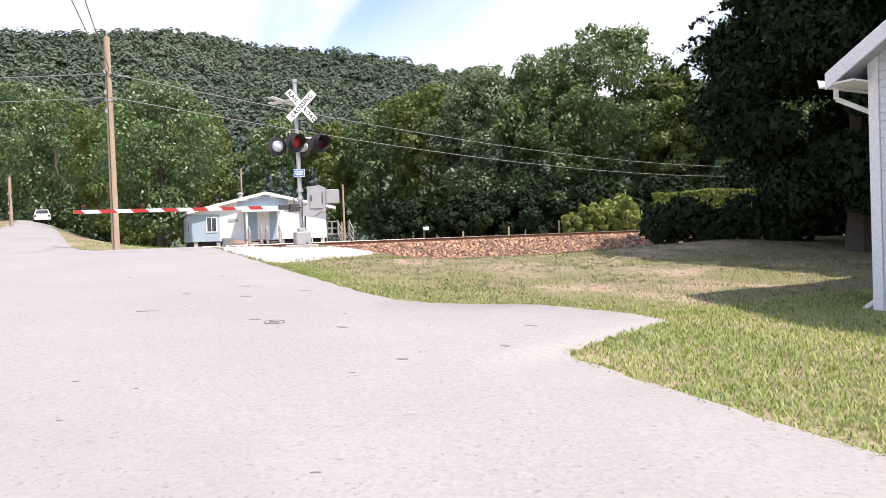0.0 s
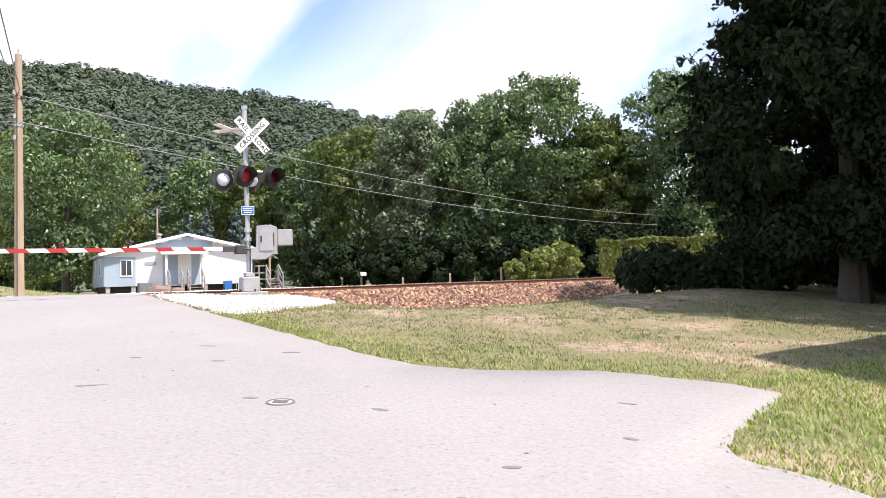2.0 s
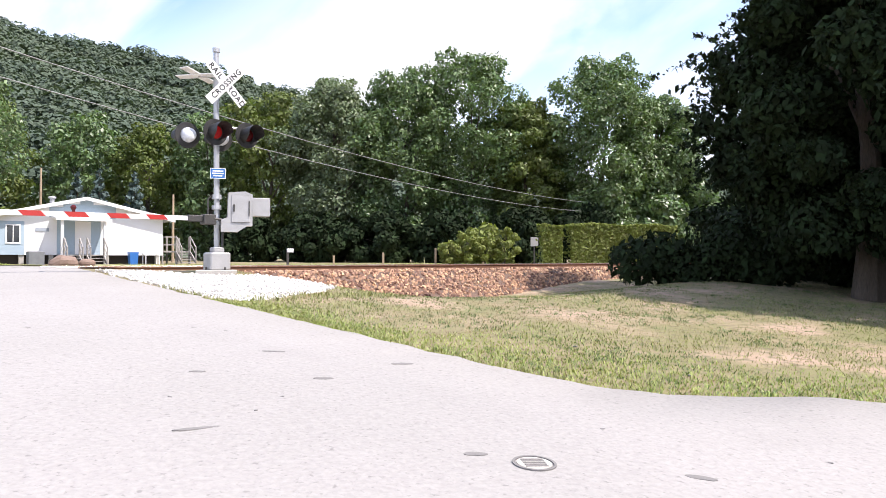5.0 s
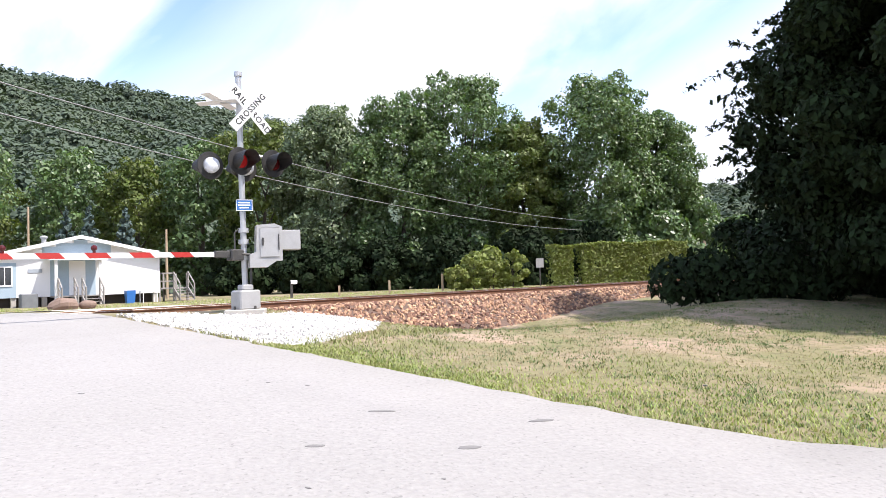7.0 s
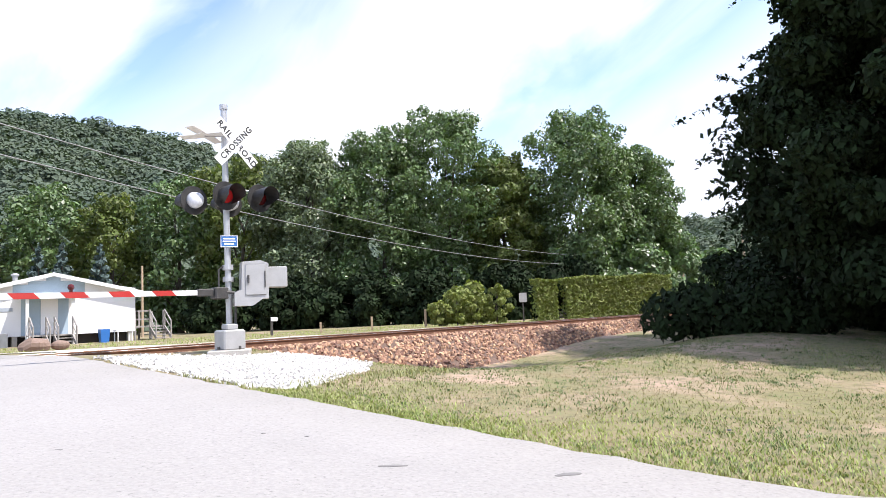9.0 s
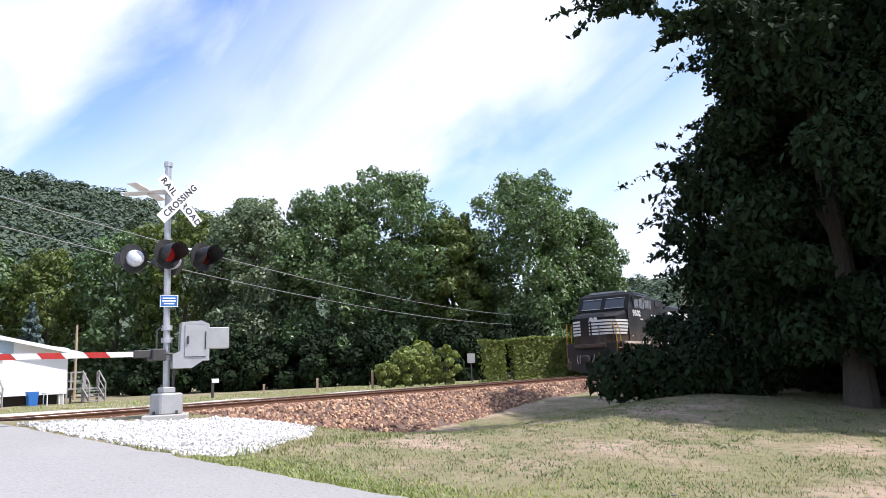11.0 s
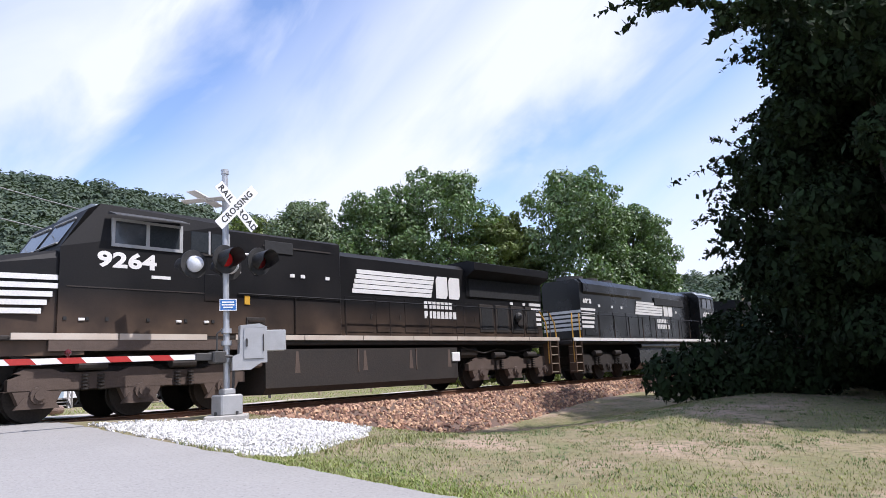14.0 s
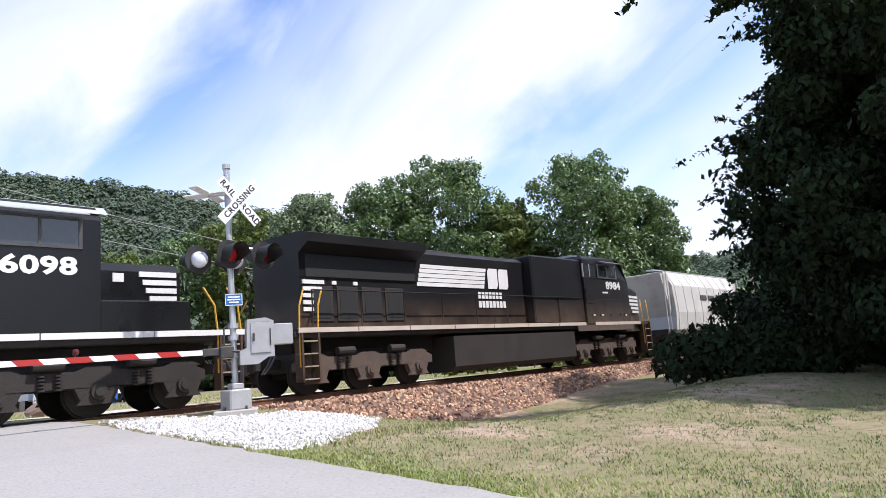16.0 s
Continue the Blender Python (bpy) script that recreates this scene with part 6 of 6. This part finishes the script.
def build_garage():
    """Building at the roadside, its gable towards the road."""
    z0 = -1.27
    wall = thing("building", uv_pose(3.1, -16.05, 0), "small building clad in pale grey lap siding", "building")
    w, deep, eave = 7.2, 9.0, 2.5
    rise = 0.60
    top = lambda y: eave + rise * min(-y, w + y) - 0.02
    part("wall", Geo().prism([(0, z0 + 0.2), (0, eave), (-w / 2, eave + rise * w / 2), (-w, eave), (-w, z0 + 0.2)], "x", 0.0, deep), SIDING, wall)
    part("foundation", Geo().box(-0.02, deep, -w - 0.02, 0.02, z0 - 0.4, z0 + 0.2), CONCRETE, wall, "block foundation")
    z = z0 + 0.2
    while z < eave + rise * w / 2 - 0.1:
        zt = z + 0.115
        lim = 0.0 if z < eave else (z + 0.115 - eave) / rise
        if lim < w / 2 - 0.05:
            part("siding_board", Geo().prism([(-0.030, z), (-0.008, zt), (0.006, zt), (0.006, z)], "y", -w + lim, -lim - 0.1 if lim == 0 else -lim), SIDING, wall)
        if z < eave - 0.12:
            part("siding_board", Geo().prism([(0.030, z), (0.008, zt), (-0.006, zt), (-0.006, z)], "x", 0.1, deep), SIDING, wall)
        z = zt
    part("corner_trim", Geo().box(-0.045, 0.09, -0.09, 0.045, z0 + 0.2, eave), HOUSE_WHITE, wall, "white corner trim")
    over = 0.42
    for s in (1, -1):
        a = (over if s > 0 else -w - over)
        q = [(a, eave - rise * over + 0.05), (-w / 2, eave + rise * w / 2 + 0.12), (-w / 2, eave + rise * w / 2 - 0.02), (a, eave - rise * over - 0.09)]
        part("roof_slope", Geo().prism(q, "x", -over + 0.02, deep + over), ROOF_MAT, wall)
        q = [(a, eave - rise * over + 0.06), (-w / 2, eave + rise * w / 2 + 0.13), (-w / 2, eave + rise * w / 2 - 0.10), (a, eave - rise * over - 0.17)]
        part("bargeboard", Geo().prism(q, "x", -over - 0.02, -over + 0.016), HOUSE_WHITE, wall, "white bargeboard")
    part("soffit", Geo().box(-over, deep + over, 0.03, over - 0.01, eave - rise * over - 0.11, eave - rise * over - 0.085), HOUSE_WHITE, wall)
    gz = eave - rise * over - 0.13
    part("gutter", Geo().prism([(over - 0.02, gz), (over + 0.10, gz), (over + 0.13, gz + 0.12), (over + 0.12, gz + 0.12), (over + 0.09, gz + 0.015), (over - 0.01, gz + 0.015), (over - 0.01, gz + 0.12), (over - 0.02, gz + 0.12)], "x", -over, deep + over), HOUSE_WHITE, wall, "white rain gutter")
    part("downpipe", Geo().pipe([(-0.1, over + 0.05, gz), (-0.1, over + 0.05, gz - 0.14), (0.16, 0.09, gz - 0.4), (0.16, 0.08, z0 + 0.35), (0.0, 0.2, z0 + 0.2)], 0.036, 8), HOUSE_WHITE, wall, "white downpipe")
    part("meter_box", Geo().box(0.25, 0.55, 0.03, 0.16, z0 + 0.1, z0 + 0.9, 0.02), DARK_METAL, wall)


build_garage()


# ---- poles and wires ----
def utility_pole(x, y, z, h, label, r=0.16, arms=True):
    t = thing("utility_pole", Matrix.Translation((x, y, z)), label, "utility pole", "utility poles")
    part("pole", Geo().rod((0, 0, -0.5), (0, 0, h), r, r * 0.72, 10), WOOD_POLE, t)
    if arms:
        part("transformer_bracket", Geo().box(-0.05, 0.25, -0.06, 0.06, h - 1.6, h - 1.5), DARK_METAL, t)
        for zz in (h - 1.5, h - 2.35, h - 3.1):
            part("insulator", Geo().rod((0, -r - 0.1, zz), (0, -r - 0.1, zz + 0.16), 0.05, n=8), ALUM, t)
        part("top_pin", Geo().rod((0, 0, h), (0, 0, h + 0.2), 0.03, n=6), ALUM, t)
        part("metal_band", Geo().rod((0, 0, h - 2.6), (0, 0, h - 2.5), r * 0.95, n=10), ALUM, t)
        part("ground_wire", Geo().rod((0.02, -r - 0.01, 0), (0.02, -r * 0.8 - 0.01, h - 1.4), 0.012, n=5), DARK_METAL, t)
    return t


def wire(a, b, sag, r=0.018, label="slack overhead wire between poles"):
    cu = bpy.data.curves.new("overhead_wire", "CURVE")
    cu.dimensions, cu.bevel_depth, cu.bevel_resolution = "3D", r, 1
    sp = cu.splines.new("POLY")
    n = 24
    sp.points.add(n)
    a, b = Vector(a), Vector(b)
    for i in range(n + 1):
        f = i / n
        p = a.lerp(b, f) - Vector((0, 0, 4 * sag * f * (1 - f)))
        sp.points[i].co = (*p, 1)
    cu.materials.append(WIRE)
    tagged(new("overhead_wire", cu), label, "wire", "overhead wires")


POLE = Vector((-9.45, 5.4, 0.12))
PH = 8.6
utility_pole(POLE.x, POLE.y, POLE.z, PH, "tall weathered wooden utility pole beside the crossing")
FAR_POLE = Vector((57.0, 75.5, -0.2))
utility_pole(FAR_POLE.x, FAR_POLE.y, FAR_POLE.z, 11.6, "distant wooden utility pole beyond the hedge", 0.2)
utility_pole(82, 96, -0.2, 13.5, "distant wooden utility pole beyond the hedge", 0.24)
utility_pole(-21.0, 48.0, -0.2, 8.0, "grey pole behind the pale house", 0.12, False)
utility_pole(-9.5, 44.0, -0.2, 5.6, "short grey pole behind the pale house", 0.12, False)
utility_pole(-35.6, 33.9, ground_z(*UV(-35.6, 33.9)), 4.2, "distant pole beside the far road", 0.16)
for dz, bz in ((-1.5, 9.4), (-2.45, 8.7)):
    wire(POLE + Vector((0.1, -0.15, PH + dz)), FAR_POLE + Vector((0, 0, bz)), 3.0)
wire(POLE + Vector((0, -0.15, PH - 1.5)), (-45, -2, 9.0), 0.8)
wire(POLE + Vector((0, -0.15, PH - 2.45)), (-45, -4, 7.6), 0.8)
wire(POLE + Vector((0.0, -0.1, PH - 1.5)), (9.4, -34, 8.2), 0.25)
wire(POLE + Vector((0.1, -0.1, PH - 1.3)), (10.6, -34, 8.4), 0.25)

# ---- small things ----
def small_things():
    u, v = UV(0.53, 25.5)
    z = ground_z(u, v)
    t = thing("mailbox", Matrix.Translation(W(u, v, z)) @ pose(0, 0, 0, 0, 0, 20), "white mailbox on a dark post in the lawn", "mailbox")
    part("post", Geo().box(-0.06, 0.06, -0.06, 0.06, -0.2, 0.95), DARK_METAL, t)
    part("box", Geo().prism([(-0.09, 0.78), (0.1, 0.78), (0.1, 0.92), (0.05, 1.0), (-0.05, 1.0), (-0.1, 0.92)], "x", -0.05, 0.32), HOUSE_WHITE, t)
    u, v = UV(17.55, 31.8)
    t = thing("sign_post", Matrix.Translation(W(u, v, ground_z(u, v))), "small white notice on a thin post beside the track", "sign")
    part("post", Geo().box(-0.04, 0.04, -0.03, 0.03, -0.2, 2.0), DARK_METAL, t)
    part("board", Geo().box(-0.28, 0.28, -0.05, -0.03, 1.35, 2.0), ALUM, t)
    for k, (x, y, h) in enumerate(((6.2, 26.0, 0.8), (9.6, 27.0, 1.1), (3.2, 25.0, 0.6), (13.0, 28.5, 0.9))):
        u, v = UV(x, y)
        solo("stake", Geo().box(-0.06, 0.06, -0.06, 0.06, -0.2, h, 0.01), WOOD_POLE, "short grey wooden stake in the lawn", "stake", Matrix.Translation(W(u, v, ground_z(u, v))), "stakes along the track")
    # boulders near the far kerb
    for x, y, s in ((-8.2, 14.8, 0.42), (-7.4, 15.2, 0.25)):
        u, v = UV(x, y)
        g = Geo().dome((0, 0, 0.2), s, 1.4, 1.0, 0.8, 12, 8)
        g.v = [tuple(Vector(p) * (1 + 0.16 * noise.noise((p[0] * 3, p[1] * 3, p[2] * 3 + s)))) for p in g.v]
        solo("boulder", g, STONE, "brown boulder in the grass", "boulder", Matrix.Translation(W(u, v, ground_z(u, v))), "boulders")
    # valve cover and marks in the road
    def on_road(x, y):
        u, v = UV(x, y)
        return W(u, v, ground_z(min(u, -2.5), v) + 0.031)
    c = thing("valve_cover", Matrix.Translation(on_road(3.653, -13.131)) @ pose(0, 0, 0, 3.0, 2.2, 0), "round iron valve cover set in the asphalt", "cover")
    ring = lambda r, z: [(r * math.cos(k * math.pi / 16), r * math.sin(k * math.pi / 16), z) for k in range(32)]
    part("frame_ring", Geo().loft([ring(0.135, -0.02), ring(0.135, 0.008), ring(0.118, 0.008), ring(0.118, -0.02)]), PATCH, c)
    part("lid", Geo().loft([ring(0.108, -0.02), ring(0.108, 0.005)]), CONCRETE, c)
    for k in range(5):
        part("lid_rib", Geo().box(-0.07, 0.07, -0.065 + k * 0.03, -0.052 + k * 0.03, 0.005, 0.009), PATCH, c)
    rng = random.Random(12)
    marks = [(1.58, -12.42, 0.17, 0.025, 25), (1.9, -9.68, 0.12, 0.03, -5), (3.33, -12.95, 0.08, 0.035, 0), (4.6, -13.4, 0.10, 0.03, -30), (6.6, -14.3, 0.06, 0.03, -30), (3.2, -10.2, 0.12, 0.04, 10), (2.4, -10.9, 0.09, 0.04, 0), (6.9, -13.1, 0.1, 0.02, -25), (5.6, -15.0, 0.07, 0.03, 0), (1.3, -10.7, 0.07, 0.03, -4)]
    for k in range(34):
        marks.append((rng.uniform(-3.5, 6.5), rng.uniform(-18.5, -8), rng.uniform(0.012, 0.035), rng.uniform(0.008, 0.018), rng.uniform(-40, 40)))
    for x, y, a, b, deg in marks:
        pts = []
        for k in range(14):
            r = 1 + 0.35 * noise.noise((x * 3 + math.cos(k * 0.45), y * 3 + math.sin(k * 0.45), 1))
            pts.append((a * r * math.cos(k * math.pi / 7), b * r * math.sin(k * math.pi / 7)))
        solo("tar_patch", Geo().prism(pts, "z", -0.01, 0.003), PATCH, "dark worn spot in the asphalt", "road patch", Matrix.Translation(on_road(x, y)) @ pose(0, 0, 0, 3.0, 2.2, deg), "worn spots in the road")
    # far car on the road beyond
    t = thing("car", Matrix.Translation((-48.6, 56.2, ground_z(*UV(-48.6, 56.2)) + 0.05)) @ pose(0, 0, 0, 0, 0, 125), "white car far down the road", "car")
    shell = [[(x, y * w, z) for x, y, z in ((x0, -0.85, 0.32), (x0, 0.85, 0.32), (x0, 0.88, 0.75), (x0, 0.82, top), (x0, -0.82, top), (x0, -0.88, 0.75))] for x0, w, top in ((-2.2, 0.94, 0.92), (-2.0, 1.0, 0.98), (2.0, 1.0, 0.92), (2.2, 0.92, 0.8))]
    part("body", Geo().loft(shell), CAR_PAINT, t)
    part("cabin", Geo().loft([[(-1.95, -0.78, 0.95), (-1.95, 0.78, 0.95), (1.2, 0.78, 0.95), (1.2, -0.78, 0.95)], [(-1.45, -0.62, 1.5), (-1.45, 0.62, 1.5), (0.35, 0.62, 1.5), (0.35, -0.62, 1.5)]]), CAR_PAINT, t)
    part("rear_window", Geo().add([(-1.90, -0.66, 1.02), (-1.90, 0.66, 1.02), (-1.53, 0.56, 1.43), (-1.53, -0.56, 1.43)], [(0, 1, 2, 3)]), GLASS, t)
    for y in (-0.7, 0.7):
        part("tail_light", Geo().box(-2.23, -2.18, y - 0.11, y + 0.11, 0.66, 0.84, 0.01), RED_LENS, t)
    for x in (-1.4, 1.4):
        for y in (-0.8, 0.8):
            part("wheel", Geo().rod((x, y - 0.08, 0.33), (x, y + 0.08, 0.33), 0.33, n=16), TYRE, t)


small_things()


def build_drive():
    """Pale gravel drive between the lawn and the far side of the track."""
    g = Geo()
    us = [-5 + i for i in range(26)]
    for u in us:
        for f in (0, 0.5, 1):
            v = 6.9 + 0.25 * math.sin(u) + f * 3.4
            g.v.append(tuple(W(u, v, ground_z(u, v) + 0.03)))
    g.f = [(j * 3 + i, j * 3 + i + 1, (j + 1) * 3 + i + 1, (j + 1) * 3 + i) for j in range(len(us) - 1) for i in range(2)]
    me = bpy.data.meshes.new("gravel_drive")
    me.from_pydata(g.v, [], g.f)
    me.materials.append(DRIVE)
    tagged(new("gravel_drive", me), "pale gravel drive before the house", "drive", kind="structure")


build_drive()


# ---- grass ----
def blades(name, places, material, label):
    """Grass as single bent blades. places: u, v, height."""
    rng = np.random.default_rng(5)
    n = len(places)
    base = np.array([tuple(W(u, v, rough_z(u, v) - 0.01)) for u, v, h in places])
    h = np.array([p[2] for p in places])[:, None]
    a = rng.random(n) * 6.283
    side = np.stack([np.cos(a), np.sin(a), np.zeros(n)], 1)
    leanv = np.stack([np.cos(a + 1.5), np.sin(a + 1.5), np.zeros(n)], 1) * rng.uniform(0.3, 1.3, n)[:, None]
    w = 0.005 + h * 0.045
    up = np.array([0, 0, 1.0])
    p = np.stack([base - side * w, base + side * w, base + (up * 0.6 + leanv * 0.35) * h + side * w * 0.7, base + (up + leanv) * h, base + (up * 0.6 + leanv * 0.35) * h - side * w * 0.7], 1).reshape(-1, 3)
    i = np.arange(n)[:, None] * 5
    tri = np.concatenate([i + [0, 1, 2], i + [0, 2, 4], i + [4, 2, 3]], 1).reshape(-1)
    me = bpy.data.meshes.new(name)
    me.vertices.add(5 * n)
    me.vertices.foreach_set("co", p.ravel())
    me.loops.add(9 * n)
    me.loops.foreach_set("vertex_index", tri)
    me.polygons.add(3 * n)
    me.polygons.foreach_set("loop_start", np.arange(0, 9 * n, 3))
    me.update(calc_edges=True)
    me.validate()
    me.materials.append(material)
    return tagged(new(name, me), label, "grass", kind="stuff")


def grow():
    rng = random.Random(77)
    short, dry, lush, weeds = [], [], [], []
    while len(short) + len(dry) < 110000:
        u = -2.4 + 22 * rng.random() ** 1.2
        v = rng.uniform(-15.5, 1.0)
        edge = table(RIGHT, v)
        if u < edge - 0.08 or pad(u, v) > 0.05:
            continue
        if v - bend(u) > 0.35:
            continue
        n = noise.noise((u * 0.35, v * 0.35, 2)) + 0.5 * noise.noise((u * 1.3, v * 1.3, 4))
        bare = math.exp(-((u - 2.3) / 0.7) ** 2 - ((v + 8.5) / 0.35) ** 2)
        if rng.random() < bare * 1.2 or (n > 0.25 and rng.random() < 0.75):
            continue
        green = 0.9 * step(0.1, -0.35, n) + 0.55 * step(-9.0, -11.5, v)
        (short if rng.random() < green else dry).append((u, v, rng.uniform(0.015, 0.042) * (1.4 if green > 0.8 else 1)))
    while len(lush) < 44000:
        u, v = rng.uniform(-2.7, 6.5), rng.uniform(-21.5, -14.7)
        if u < table(RIGHT, v) - 0.12 or (u > 2.9 and v < -15.9):
            continue
        lush.append((u, v, rng.uniform(0.025, 0.075)))
    while len(lush) < 58000:
        v = rng.uniform(-15.0, -4.6)
        u = table(RIGHT, v) + abs(rng.gauss(0, 1.1 if v < -9 else 0.45)) - 0.08
        if pad(u, v) > 0.05:
            continue
        lush.append((u, v, rng.uniform(0.02, 0.06)))
    while len(weeds) < 2600:
        k = rng.random()
        if k < 0.4:
            v = rng.uniform(-11.5, -2.5)
            u = table(RIGHT, v) + abs(rng.gauss(0, 0.10))
            h = rng.uniform(0.03, 0.09)
        elif k < 0.7:
            u, v = rng.uniform(-2.0, 1.2), -4.9 + rng.gauss(0, 0.25)
            h = rng.uniform(0.04, 0.11)
        else:
            u = rng.uniform(6, 34)
            v = MID + bend(u) + 3.0 + rng.gauss(0, 0.5)
            h = rng.uniform(0.1, 0.6)
        weeds.append((u, v, h))
    far = []
    while len(far) < 14000:
        u, v = rng.uniform(-6, 34), rng.uniform(6.8, 26)
        if 6.6 < v < 10.4 and u < 18:
            continue
        if u < table(RIGHT, v) + 0.1:
            continue
        far.append((u, v, rng.uniform(0.05, 0.13)))
    # low leafy weeds in clusters
    tufts = []
    while len(tufts) < 30000:
        u, v = -2.3 + 17 * rng.random() ** 1.3, rng.uniform(-14.5, 0.0)
        if u < table(RIGHT, v) + 0.05 or pad(u, v) > 0.0 or v - bend(u) > 0.0:
            continue
        if noise.noise((u * 0.5, v * 0.5, 9)) < rng.uniform(-0.5, 0.35) * (1 if v > -9 else 0.5):
            continue
        wide = rng.uniform(0.03, 0.09)
        for k in range(rng.randint(6, 16)):
            tufts.append((u + rng.gauss(0, wide), v + rng.gauss(0, wide), rng.uniform(0.02, 0.055)))
    blades("weed_tufts", tufts, CLOVER, "dark low weeds scattered through the lawn")
    blades("lawn_grass", short, GRASS, "short green lawn grass on the bank")
    blades("dry_grass", dry, DRY, "short straw-coloured dry grass on the bank")
    blades("tall_grass", lush, LUSH, "longer bright green grass beside the building")
    blades("weeds", weeds, GRASS, "weeds along the edge of the road and track")
    blades("far_grass", far, LUSH, "green lawn grass beyond the track")


grow()


def motions():
    for ob, place, turn in TRAIN:
        rows = []
        for k in range(33):
            t = k * 0.5
            rows.append((t, line_pose(place - SPEED * (t - 12.0), turn)))
        walk(ob, rows)


motions()
